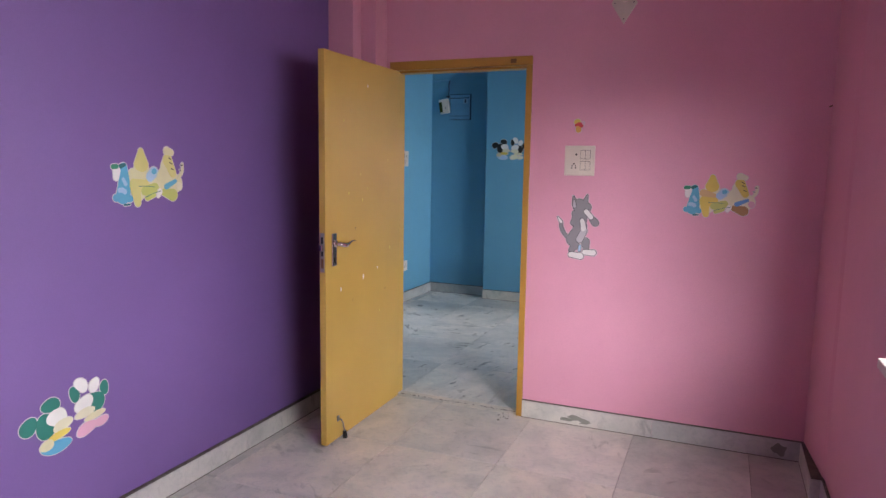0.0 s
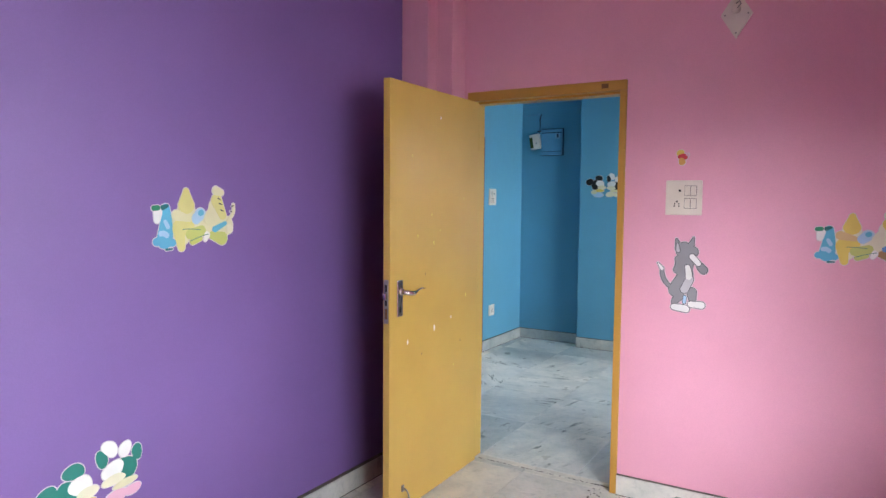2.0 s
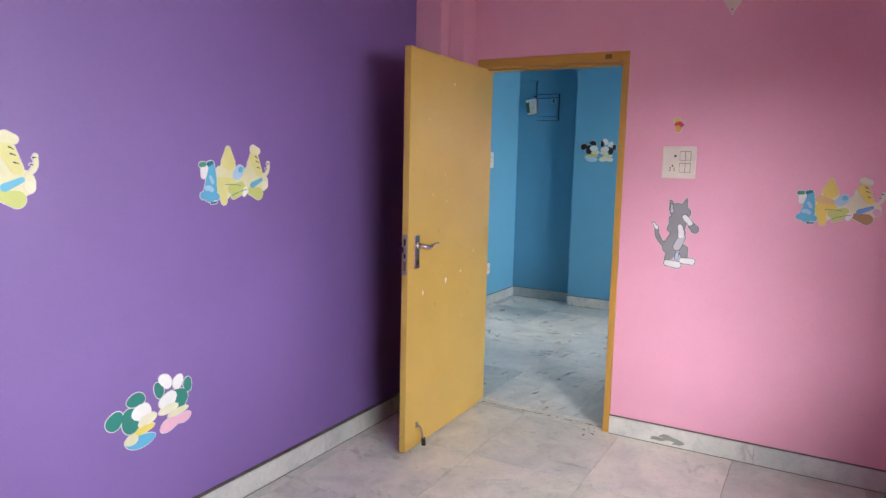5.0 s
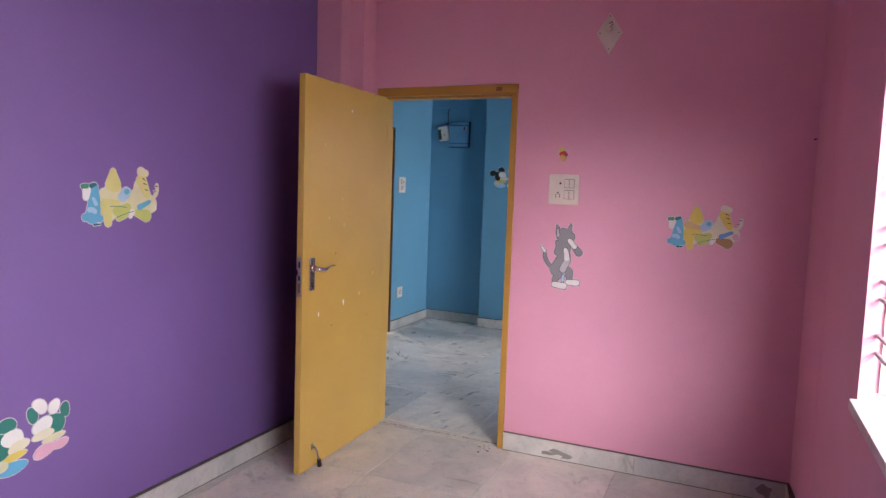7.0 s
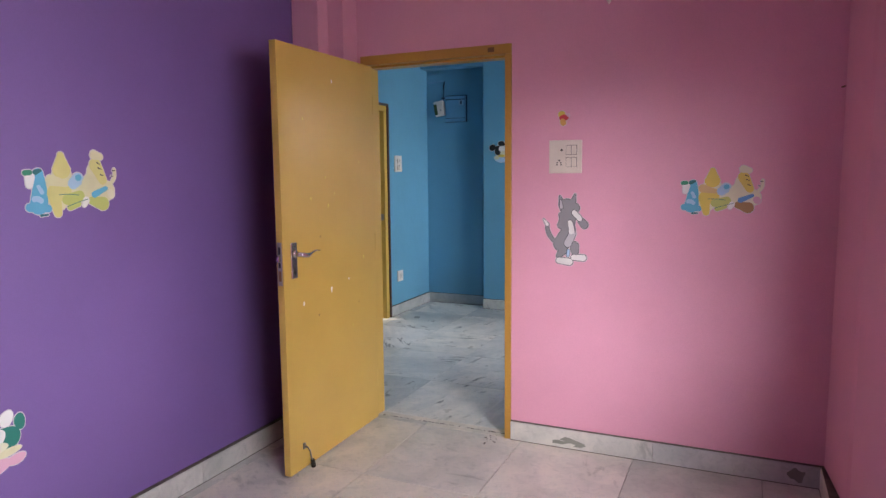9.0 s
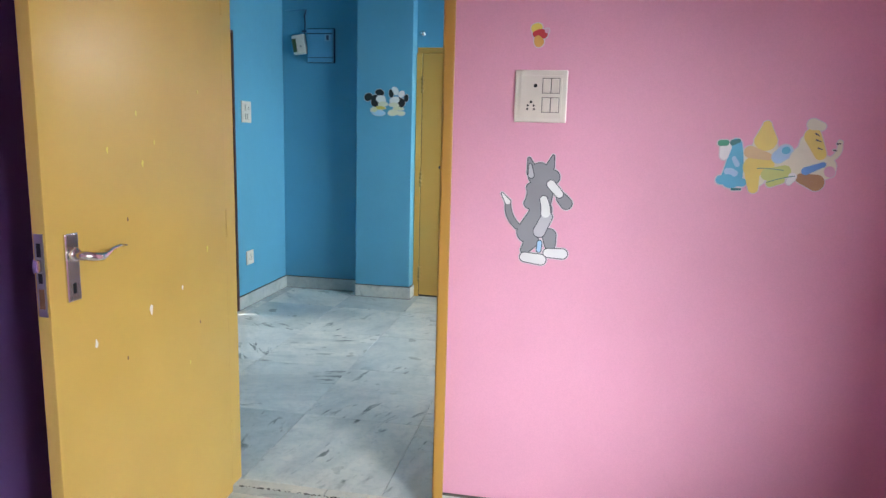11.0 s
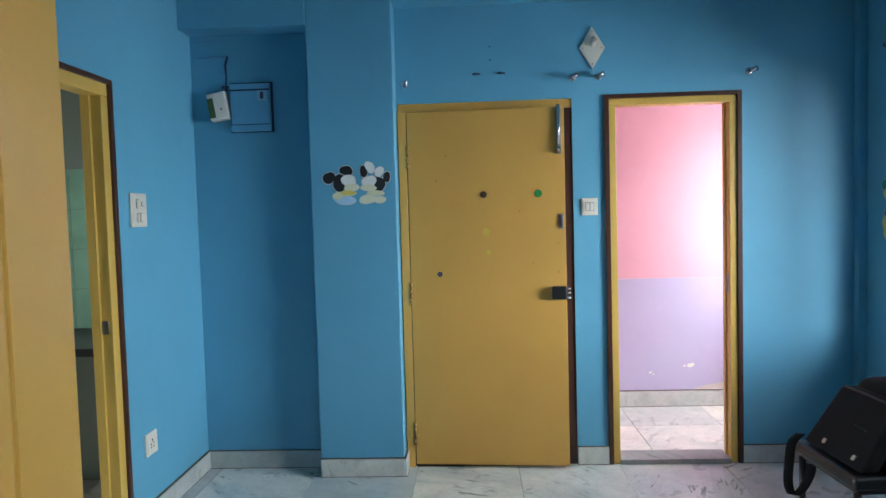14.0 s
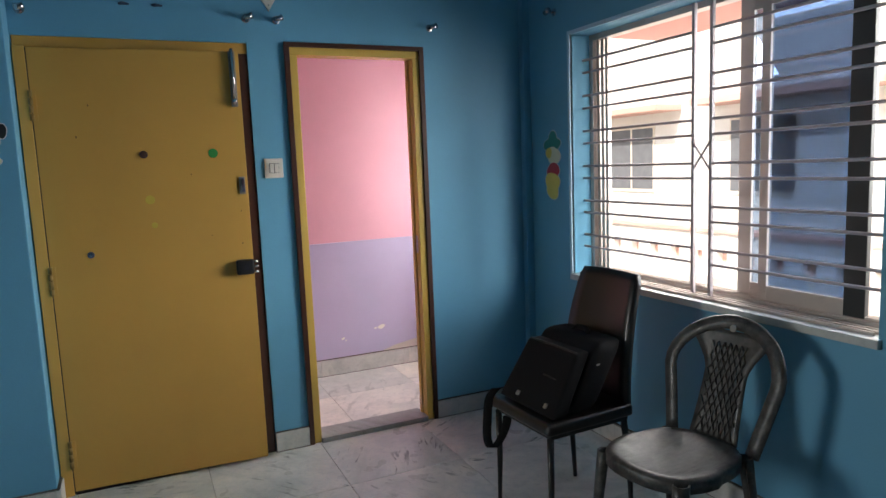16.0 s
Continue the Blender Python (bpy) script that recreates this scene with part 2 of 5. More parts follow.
def prism(outline, h0, h1, m=None, bm=None, bev=0.0):
    """A flat outline (u, v) raised from height h0 to h1 along w; m turns (u, v, w) into place."""
    bm = bm or bmesh.new()
    m = m or Matrix()
    lo = [bm.verts.new(m @ Vector((u, v, h0))) for u, v in outline]
    hi = [bm.verts.new(m @ Vector((u, v, h1))) for u, v in outline]
    n = len(outline)
    top = bm.faces.new(hi)
    bm.faces.new(lo[::-1])
    for i in range(n):
        bm.faces.new((lo[i], lo[(i + 1) % n], hi[(i + 1) % n], hi[i]))
    if bev:
        bmesh.ops.bevel(bm, geom=list(top.edges), offset=bev, segments=2, affect="EDGES")
    return bm


def wall(name, axis, c0, c1, u0, u1, z0, z1, holes=(), mats=(None, None), label=""):
    """A wall with thickness from c0 to c1 along axis, with true openings (ua, ub, za, zb). mats: the side at c0, the side at c1."""
    us = sorted({u0, u1, *[h[0] for h in holes], *[h[1] for h in holes]})
    zs = sorted({z0, z1, *[h[2] for h in holes], *[h[3] for h in holes]})
    us, zs = [u for u in us if u0 <= u <= u1], [z for z in zs if z0 <= z <= z1]
    full = {(i, k) for i in range(len(us) - 1) for k in range(len(zs) - 1)
            if not any(h[0] <= (us[i] + us[i + 1]) / 2 <= h[1] and h[2] <= (zs[k] + zs[k + 1]) / 2 <= h[3] for h in holes)}
    bm, made = bmesh.new(), {}

    def v(i, k, s):
        if (i, k, s) not in made:
            c = (c0, c1)[s]
            made[i, k, s] = bm.verts.new((c, us[i], zs[k]) if axis == "x" else (us[i], c, zs[k]))
        return made[i, k, s]
    for i, k in full:
        for s in (0, 1):
            bm.faces.new((v(i, k, s), v(i + 1, k, s), v(i + 1, k + 1, s), v(i, k + 1, s))).material_index = s
        for (di, dk), (a, b) in {(-1, 0): ((i, k), (i, k + 1)), (1, 0): ((i + 1, k), (i + 1, k + 1)), (0, -1): ((i, k), (i + 1, k)), (0, 1): ((i, k + 1), (i + 1, k + 1))}.items():
            if (i + di, k + dk) not in full:
                bm.faces.new((v(*a, 0), v(*b, 0), v(*b, 1), v(*a, 1))).material_index = 0
    return tagged(part(name, bm, list(mats)), label, "wall", kind="structure")


def block(name, x0, x1, y0, y1, z0, z1, mat, label, category, bev=0.0):
    return tagged(part(name, box(x0, x1, y0, y1, z0, z1, bev), mat), label, category, kind="structure")


# ---- the shell: bedroom, hall, bathroom behind the far wall, kitchen, landing ----
PX, RX, BY0, PY = -1.96, 0.75, -1.6, 3.64          # bedroom: purple wall, window wall, back wall, door wall
LX, WX, HY, FY = -2.865, 0.92, 3.745, 7.02          # hall: left wall, window wall, door wall, far wall
TOP, BEAM = 2.85, 2.61
wall("wall_purple", "x", PX - 0.15, PX, BY0, PY, 0, TOP, (), (CREAM, PURPLE), "purple painted plaster wall of the bedroom")
wall("wall_bedroom_back", "y", BY0 - 0.15, BY0, PX - 0.15, RX + 0.2, 0, TOP, (), (CREAM, PINK), "plain pink plaster wall behind the bedroom")
wall("wall_bedroom_window", "x", RX, RX + 0.2, BY0, PY, 0, TOP, [(0.45, 2.32, 0.90, 2.12)], (PINK, CREAM), "pink plaster wall with a barred window")
wall("wall_between", "y", PY, HY, LX - 0.15, WX + 0.2, 0, TOP, [(-1.664, -0.774, -1, 2.09)], (PINK, BLUE), "partition wall, pink on the bedroom side and blue on the hall side")
wall("wall_hall_left", "x", LX - 0.075, LX, HY, FY, 0, TOP, [(5.17, 6.115, -1, 2.105)], (CREAM, BLUE), "blue plaster wall with the kitchen doorway")
wall("wall_far", "y", FY, FY + 0.14, LX - 0.075, WX + 0.2, 0, TOP, [(-1.676, -0.685, -1, 2.105), (-0.505, 0.253, -1, 2.117)], (BLUE, CREAM), "blue plaster wall with the entrance door and a narrow doorway")
wall("wall_hall_window", "x", WX, WX + 0.2, HY, FY, 0, TOP, [(4.90, 6.58, 0.845, 2.13)], (BLUE, CREAM), "blue plaster wall with a wide barred window")
block("pier", -2.155, -1.68, 6.87, FY, 0, TOP, BLUE, "blue plastered pier beside the entrance door", "pier", 0.006)
block("column_bedroom", PX, -1.79, 3.41, PY, 0, TOP, PINK, "pink plastered corner column", "column", 0.006)
tagged(part("column_window", prism([(0.708, PY), (RX, PY), (RX, 3.20), (0.742, 3.24)], 0, TOP), PINK), "shallow pink plaster thickening in the corner by the window", "column", kind="structure")
block("corner_strip", 0.872, WX, 6.975, FY, 0, 2.64, BLUE, "narrow blue plaster strip in the hall corner", "column", 0.004)
block("column_step", -1.79, -1.69, 3.50, PY, 0, TOP, PINK, "narrow stepped pink column beside the door", "column", 0.006)
block("beam_purple_wall", PX, -1.79, BY0, 3.41, BEAM, TOP, PINK, "pink beam over the purple wall", "beam", 0.004)
block("beam_door_wall", -1.69, RX, 3.525, PY, BEAM - 0.01, TOP, PINK, "pink beam over the bedroom door", "beam", 0.004)
block("beam_niche", LX, -2.155, 6.86, FY, 2.53, TOP, BLUE, "blue beam over the meter niche", "beam", 0.004)
block("beam_far_wall", -1.68, WX, 6.80, FY, 2.64, TOP, BLUE, "blue beam over the entrance wall", "beam", 0.004)
block("beam_hall", -2.10, -1.72, HY, 6.80, 2.66, TOP, BLUE, "blue beam across the hall ceiling", "beam", 0.004)
block("ceiling_bedroom", PX - 0.15, RX + 0.2, BY0 - 0.15, PY, TOP, TOP + 0.15, CEIL, "off-white painted bedroom ceiling", "ceiling")
block("ceiling_hall", LX - 0.075, WX + 0.2, PY, FY + 0.14, TOP, TOP + 0.15, BLUE, "blue painted hall ceiling", "ceiling")
# bathroom
wall("wall_bathroom_back", "y", 8.17, 8.3, -0.95, 1.4, 0, TOP, (), (ROSE, CREAM), "pink wall with a lavender dado")
wall("wall_bathroom_left", "x", -0.95, -0.82, FY + 0.14, 8.17, 0, TOP, (), (CREAM, ROSE), "plain pink wall")
wall("wall_bathroom_window", "x", 1.2, 1.4, FY + 0.14, 8.17, 0, TOP, [(7.25, 7.98, 1.0, 2.2)], (ROSE, CREAM), "pink wall with a small window")
block("ceiling_bathroom", -0.95, 1.4, FY + 0.14, 8.3, TOP, TOP + 0.15, CEIL, "plain ceiling", "ceiling")
block("dado", -0.82, 1.2, 8.155, 8.17, 0.12, 0.955, LAVENDER, "lavender painted dado, chipped near the floor", "dado")
# landing behind the entrance
wall("wall_landing", "y", 8.3, 8.4, LX - 0.2, -0.95, 0, TOP, (), (CREAM, CREAM), "plain wall of the dark landing")
wall("wall_landing_left", "x", LX - 0.3, LX - 0.2, FY + 0.14, 8.3, 0, TOP, (), (CREAM, CREAM), "plain wall of the dark landing")
block("ceiling_landing", LX - 0.3, -0.95, FY + 0.14, 8.4, TOP, TOP + 0.15, CEIL, "plain ceiling of the landing", "ceiling")
# kitchen
KT = plain("kitchen_green_tile", (0.20, 0.36, 0.27), 0.25, 0, 0.05, 30, 0.2)
# the kitchen's shade is put into this dark colour, walls and ceiling alike
KITCHEN = paint("kitchen_shaded_wall", (0.16, 0.20, 0.17))
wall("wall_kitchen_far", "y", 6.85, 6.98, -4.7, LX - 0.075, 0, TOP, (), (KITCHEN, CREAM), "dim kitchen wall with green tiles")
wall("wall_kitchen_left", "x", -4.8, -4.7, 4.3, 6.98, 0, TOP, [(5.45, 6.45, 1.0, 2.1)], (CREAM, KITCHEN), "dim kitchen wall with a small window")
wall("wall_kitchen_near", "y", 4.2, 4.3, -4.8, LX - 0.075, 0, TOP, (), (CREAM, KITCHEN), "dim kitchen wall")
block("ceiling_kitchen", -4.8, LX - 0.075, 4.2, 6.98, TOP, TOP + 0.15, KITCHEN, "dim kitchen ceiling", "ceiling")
bm = box(-4.8, 1.4, PY, 8.4, -0.25, -0.006)
box(PX - 0.15, RX + 0.2, BY0 - 0.15, PY, -0.25, -0.006, bm=bm)
floor_base = tagged(part("floor", bm, GROUT), "marble tiled floor with thin dark joints", "floor", kind="structure")

# ---- doors ----


def frame_parts(d, x0, x1, top, y0, y1, w, mat, outer=None, right=None, h=None, left=None):
    """Two jambs and a head in the wall's plane (x along the wall, y through it), with an edge strip if there is one."""
    h = h or w
    part("jamb", box(x0, x0 + w, y0, y1, 0, top - h, 0.005), left or mat, d)
    part("jamb", box(x1 - w, x1, y0, y1, 0, top - h, 0.005), right or mat, d)
    part("head", box(x0, x1, y0, y1, top - h, top, 0.005), mat, d)
    if outer:
        for a, b in ((x0 - 0.026, x0), (x1, x1 + 0.026)):
            part("trim", box(a, b, y0 - 0.012, y0 + 0.02, 0, top + 0.022, 0.002), outer, d, "dark brown edge strip")
        part("trim", box(x0, x1, y0 - 0.012, y0 + 0.02, top, top + 0.022, 0.002), outer, d, "dark brown edge strip")


def dots(spots, m, r0, name, mat, parent, label):
    """Small uneven paint chips on a leaf; spots (u, v, size)."""
    for u, v, s in spots:
        out = [(u + s * (0.7 + 0.3 * math.sin(3 * a + u * 40)) * math.cos(a) * 0.6, v + s * math.sin(a)) for a in (2 * math.pi * k / 10 for k in range(10))]
        part(name, prism(out, 0, r0, m), mat, parent, label)


CHIP = plain("bare_primer", (0.80, 0.78, 0.70), 0.7)
FILLER = plain("yellow_filler", (0.62, 0.50, 0.04), 0.5)
HINGE = plain("stained_hinge", (0.30, 0.19, 0.06), 0.5, 0.4, 0.2, 50)
WOOD = plain("worn_wood", (0.16, 0.08, 0.03), 0.7, 0, 0.3)

# bedroom door, standing open at a right angle
d1 = thing("door_1", pose(0, 0, 0), "open yellow enamelled bedroom door in a yellow frame", "door", kind="structure")
frame_parts(d1, -1.664, -0.774, 2.09, PY - 0.012, HY + 0.010, 0.035, FRAME, h=0.05, left=YELLOW)
for a, b, mat in ((-1.629, -1.622, YELLOW), (-0.821, -0.809, FRAME)):
    part("door_stop", box(a, b, 3.675, HY + 0.012, 0, 2.028, 0.002), mat, d1)
part("door_stop", box(-1.629, -0.809, 3.675, HY + 0.012, 2.028, 2.04, 0.002), FRAME, d1)
leaf = part("leaf", box(-1.592, -1.556, 2.735, 3.596, 0.012, 2.03, 0.003), YELLOW, d1, "yellow enamelled flush door leaf with paint chips")
leaf.matrix_local = pose(-1.576, 2.765, 0, 0, 0, 0.9) @ pose(1.556, -2.735, 0)
face = Matrix(((0, 0, 1, -1.556), (1, 0, 0, 0), (0, 1, 0, 0), (0, 0, 0, 1)))  # u along y, v up, w towards +x
part("lock_plate", box(-1.557, -1.549, 2.789, 2.835, 0.953, 1.122, 0.0035, 3), CHROME, leaf, "chrome lock plate")
part("lever_handle", tube([(-1.552, 2.812, 1.070), (-1.515, 2.812, 1.068), (-1.506, 2.828, 1.064), (-1.506, 2.858, 1.060), (-1.507, 2.876, 1.062), (-1.510, 2.905, 1.071), (-1.513, 2.940, 1.075), (-1.515, 2.972, 1.071)], [0.011, 0.012, 0.012, 0.012, 0.009, 0.005, 0.004, 0.003], 12), CHROME, leaf, "curved chrome lever handle", True)
part("rose", disc((-1.549, 2.812, 1.070), 0.018, (1, 0, 0), 0.012), CHROME, leaf, "", True)
part("keyhole", box(-1.549, -1.548, 2.807, 2.817, 0.972, 0.998, 0.0004), HOLE, leaf)
part("lock_plate", box(-1.586, -1.562, 2.7325, 2.735, 0.93, 1.13, 0.0008), STEEL, leaf, "steel lock plate on the door's edge")
part("latch", box(-1.582, -1.568, 2.718, 2.7325, 1.04, 1.07, 0.003), CHROME, leaf)
for a, b in ((1.075, 1.108), (1.012, 1.036)):
    part("latch_slot", box(-1.580, -1.569, 2.7318, 2.7326, a, b, 0.0003), HOLE, leaf)
part("dead_bolt", box(-1.581, -1.567, 2.7315, 2.7335, 0.95, 0.998, 0.0006), WOOD, leaf, "brown stained dead bolt")
part("lever_handle", tube([(-1.593, 2.822, 1.070), (-1.645, 2.822, 1.070), (-1.65, 2.846, 1.070), (-1.648, 2.96, 1.072)], [0.011, 0.010, 0.008, 0.005], 10), CHROME, leaf, "curved chrome lever handle", True)
stop = part("stay_hook", tube([(-1.554, 2.845, 0.125), (-1.535, 2.848, 0.12), (-1.530, 2.858, 0.10), (-1.532, 2.872, 0.06), (-1.535, 2.885, 0.035)], [0.006, 0.004, 0.004, 0.004, 0.004], 8), STEEL, leaf, "dangling door stay with a rubber foot")
part("rubber_foot", tube([(-1.535, 2.883, 0.045), (-1.536, 2.889, 0.02), (-1.537, 2.893, 0.004)], [0.010, 0.012, 0.012], 10), RUBBER, stop)
part("staple", box(-1.556, -1.549, 2.836, 2.854, 0.11, 0.14, 0.002), STEEL, stop)
dots([(2.885, 0.82, 0.012), (3.13, 0.85, 0.016), (3.30, 0.88, 0.007), (3.18, 1.90, 0.008)], face, 0.0008, "paint_chip", CHIP, leaf, "chip down to white primer")
dots([(2.92, 1.70, 0.008), (2.97, 1.32, 0.009), (3.18, 1.34, 0.007), (3.43, 1.50, 0.006), (3.10, 1.42, 0.008), (3.12, 1.28, 0.01), (3.46, 0.98, 0.011), (3.33, 0.62, 0.007)], face, 0.0008, "filler_spot", FILLER, leaf, "spot of brighter yellow filler")
dots([(3.01, 0.74, 0.006), (3.04, 1.13, 0.006), (3.40, 0.74, 0.006)], face, 0.0008, "scuff", WOOD, leaf, "small brown scuff")
for z in (0.25, 1.05, 1.82):
    part("hinge", tube([(-1.560, 3.598, z - 0.05), (-1.560, 3.598, z + 0.05)], 0.006, 8), YELLOW, leaf)
strike = part("strike_plate", box(-0.8115, -0.809, 3.642, 3.668, 1.03, 1.085, 0.0006), HINGE, d1, "small paint-stained strike plate")
part("strike_slot", box(-0.8122, -0.8113, 3.648, 3.662, 1.04, 1.075, 0.0002), HOLE, strike)
part("strike_slot", box(-0.8098, -0.8088, 3.648, 3.660, 0.955, 1.0, 0.0002), HOLE, d1, "dark bolt slot")
part("nail_scar", box(-0.90, -0.865, PY - 0.018, PY - 0.016, 2.052, 2.075, 0.0008), WOOD, d1, "bare patch where a bolt was removed")

# entrance door, pushed almost shut
d2 = thing("door_2", pose(0, 0, 0), "ochre enamelled flush entrance door, not quite shut", "door", kind="structure")
# the right jamb's near-black brown stands in for the shaded gap there
frame_parts(d2, -1.676, -0.685, 2.105, FY + 0.008, FY + 0.12, 0.05, ENTRY, right=BROWN)
part("jamb_face", box(-1.674, -1.627, FY - 0.027, FY + 0.006, 0, 2.055, 0.003), ENTRY, d2)
# solid dark strips draw the shade in the gaps beside and under the leaf
part("gap", box(-1.627, -1.6225, FY - 0.023, FY + 0.006, 0.01, 2.05), DARK, d2, "dark strip standing in for the shaded gap beside the leaf")
part("plaster_strip", box(-1.70, -1.676, FY - 0.004, FY + 0.03, 0.10, 2.105, 0.004), BLUE, d2)
part("gap", box(-1.6225, -0.735, FY - 0.018, FY + 0.006, 0.0005, 0.014), DARK, d2, "dark strip standing in for the shaded gap under the leaf")
E_M = Matrix.Translation((-1.622, FY + 0.014, 0)) @ Matrix.Rotation(radians(-3.6), 4, "Z")
entry = part("leaf", box(0, 0.885, -0.036, 0.0, 0.018, 2.05, 0.003), ENTRY, d2, "ochre enamelled flush leaf with old screw holes")
entry.matrix_local = E_M
EF = Matrix(((1, 0, 0, 0), (0, 0, -1, -0.036), (0, 1, 0, 0), (0, 0, 0, 1)))
for z in (0.20, 1.02, 1.80):
    for a, b in ((-0.065, -0.036), (-0.032, 0.0), (0.004, 0.034), (0.038, 0.065)):
        part("hinge", tube([(0.0, -0.040, z + a), (0.0, -0.040, z + b)], 0.009, 10), HINGE, entry, "paint-stained steel hinge knuckle", True)
    part("hinge_flap", box(0.004, 0.022, -0.0385, -0.036, z - 0.065, z + 0.065, 0.0006), ENTRY, entry)
bolt = part("tower_bolt", box(0.838, 0.868, -0.044, -0.036, 1.79, 2.05, 0.002), STEEL, entry, "long steel tower bolt")
part("rod", tube([(0.853, -0.05, 1.80), (0.853, -0.05, 2.06)], 0.008, 10), CHROME, bolt, "", True)
part("knob", tube([(0.853, -0.05, 1.815), (0.853, -0.068, 1.815)], [0.009, 0.011], 10), CHROME, bolt, "", True)
part("catch_plate", box(0.845, 0.872, -0.042, -0.036, 1.37, 1.455, 0.002), STEEL, entry, "small steel catch")
part("catch_slot", box(0.856, 0.870, -0.0445, -0.042, 1.38, 1.445, 0.001), CHROME, entry)
lock = part("rim_lock", box(0.80, 0.885, -0.072, -0.036, 0.975, 1.05, 0.012, 3), BLACK, entry, "black rim lock")
for z in (0.985, 1.012, 1.036):
    part("lock_bolt", tube([(0.883, -0.052, z), (0.905, -0.052, z)], 0.007, 10), CHROME, lock, "", True)
part("peephole", disc((0.43, -0.036, 1.575), 0.018, (0, -1, 0), 0.008), BROWN, entry, "brown peephole ring", True)
GREEN = plain("green_sticker", (0.03, 0.24, 0.06), 0.35)
SMILE = plain("yellow_sticker", (0.60, 0.45, 0.07), 0.4)
NAVY = plain("navy_plastic", (0.03, 0.05, 0.10), 0.3)
part("round_sticker", disc((0.735, -0.036, 1.572), 0.022, (0, -1, 0), 0.003), GREEN, entry, "round green sticker")
part("round_sticker", disc((0.44, -0.036, 1.365), 0.021, (0, -1, 0), 0.002), SMILE, entry, "faded round yellow sticker")
part("round_sticker", disc((0.45, -0.036, 1.245), 0.014, (0, -1, 0), 0.002), SMILE, entry, "faded round yellow sticker")
part("screw_cap", disc((0.17, -0.036, 1.127), 0.015, (0, -1, 0), 0.006), NAVY, entry, "small dark blue cap")
part("screw_cap", disc((0.17, -0.042, 1.127), 0.006, (0, -1, 0), 0.001), CHROME, entry)
dots([(0.63, 1.475, 0.005), (0.84, 1.13, 0.006), (0.22, 1.80, 0.006), (0.845, 1.29, 0.004), (0.16, 1.66, 0.006), (0.70, 1.18, 0.004)], EF, 0.001, "screw_hole", WOOD, entry, "old screw hole")

# narrow doorway to the bathroom, with no leaf in it
d3 = thing("door_3", pose(0, 0, 0), "yellow door frame with a dark brown edge, standing open", "door frame", kind="structure")
frame_parts(d3, -0.480, 0.228, 2.094, FY - 0.006, FY + 0.085, 0.04, YELLOW, BROWN)
part("door_stop", box(0.180, 0.188, FY + 0.05, FY + 0.085, 0.02, 2.055, 0.002), YELLOW, d3)
part("door_stop", box(-0.440, -0.432, FY + 0.05, FY + 0.085, 0.02, 2.055, 0.002), YELLOW, d3)
part("threshold", box(-0.440, 0.188, FY - 0.02, FY + 0.14, -0.004, 0.028, 0.004), STONE, d3, "grey marble threshold")
part("strike_plate", box(0.1855, 0.188, FY + 0.02, FY + 0.045, 0.98, 1.08, 0.0006), STEEL, d3)

# kitchen doorway
d4 = thing("door_4", Matrix.Translation((LX, 0, 0)) @ Matrix.Rotation(radians(90), 4, "Z"), "yellow kitchen door frame with a dark brown edge", "door frame", kind="structure")
frame_parts(d4, 5.196, 6.089, 2.083, -0.006, 0.08, 0.055, YELLOW, BROWN)
part("door_stop", box(6.02, 6.034, 0.04, 0.08, 0, 2.035, 0.002), YELLOW, d4)
part("strike_plate", box(6.029, 6.0335, 0.01, 0.04, 0.98, 1.04, 0.0008), STEEL, d4)

# ---- skirting ----
SLAB_JOINT = plain("dark_slab_joint", (0.13, 0.115, 0.10), 0.9, 0, 0.3, 120, 0.3)
sk = thing("baseboard", pose(0, 0, 0), "white-grey marble skirting slabs", "baseboard", kind="structure")


def skirting(x0, y0, x1, y1, side, length=0.62, h=0.10, t=0.016):
    """Slabs from one point to another along x or y; side: which way they stand proud."""
    total = abs(x1 - x0) + abs(y1 - y0)
    n = max(1, round(total / length))
    for i in range(n):
        a, b = i / n, (i + 1) / n
        g = 0.0008
        if x0 != x1:
            xa, xb = sorted((x0 + (x1 - x0) * a, x0 + (x1 - x0) * b))
            bm = box(xa + g, xb - g, *sorted((y0, y0 + side * t)), 0, h + random.uniform(-0.002, 0.002), 0.002, 1)
        else:
            ya, yb = sorted((y0 + (y1 - y0) * a, y0 + (y1 - y0) * b))
            bm = box(*sorted((x0, x0 + side * t)), ya + g, yb - g, 0, h + random.uniform(-0.002, 0.002), 0.002, 1)
        part("slab", bm, SKIRT, sk)
    d = side * (t - 0.004)
    # thin dark strips along the top and the foot of the slabs
    for za, zb, mat in ((h + 0.0022, h + 0.0062, SLAB_JOINT), (0.0, 0.0035, SLAB_JOINT)):
        d2_ = d if za else side * (t + 0.0015)
        part("joint", box(*sorted((x0, x1 if x0 != x1 else x0 + d2_)), *sorted((y0, y1 if x0 == x1 else y0 + d2_)), za, zb), mat, sk, "dark joint along the slabs")


skirting(-0.774, PY, 0.708, PY, -1, 0.75)
skirting(RX, PY - 0.016, RX, 3.20, -1, 0.75, 0.10, 0.058)
skirting(RX, 3.20, RX, BY0, -1, 0.75)
skirting(PX, BY0, PX, 3.41, 1, 0.9, 0.10, 0.025)
skirting(PX + 0.025, 3.41, -1.79, 3.41, -1)
skirting(-1.79, 3.41, -1.79, 3.50, 1)
skirting(-1.774, 3.50, -1.69, 3.50, -1)
skirting(LX, FY, LX, 6.12, 1, 0.7)
skirting(LX + 0.016, FY, -2.155, FY, -1)
skirting(-2.155, 6.87, -1.68, 6.87, -1)
skirting(-1.68, 6.854, -1.68, 7.03, 1)
skirting(-0.685, FY, -0.505, FY, -1)
skirting(0.253, FY, 0.872, FY, -1)
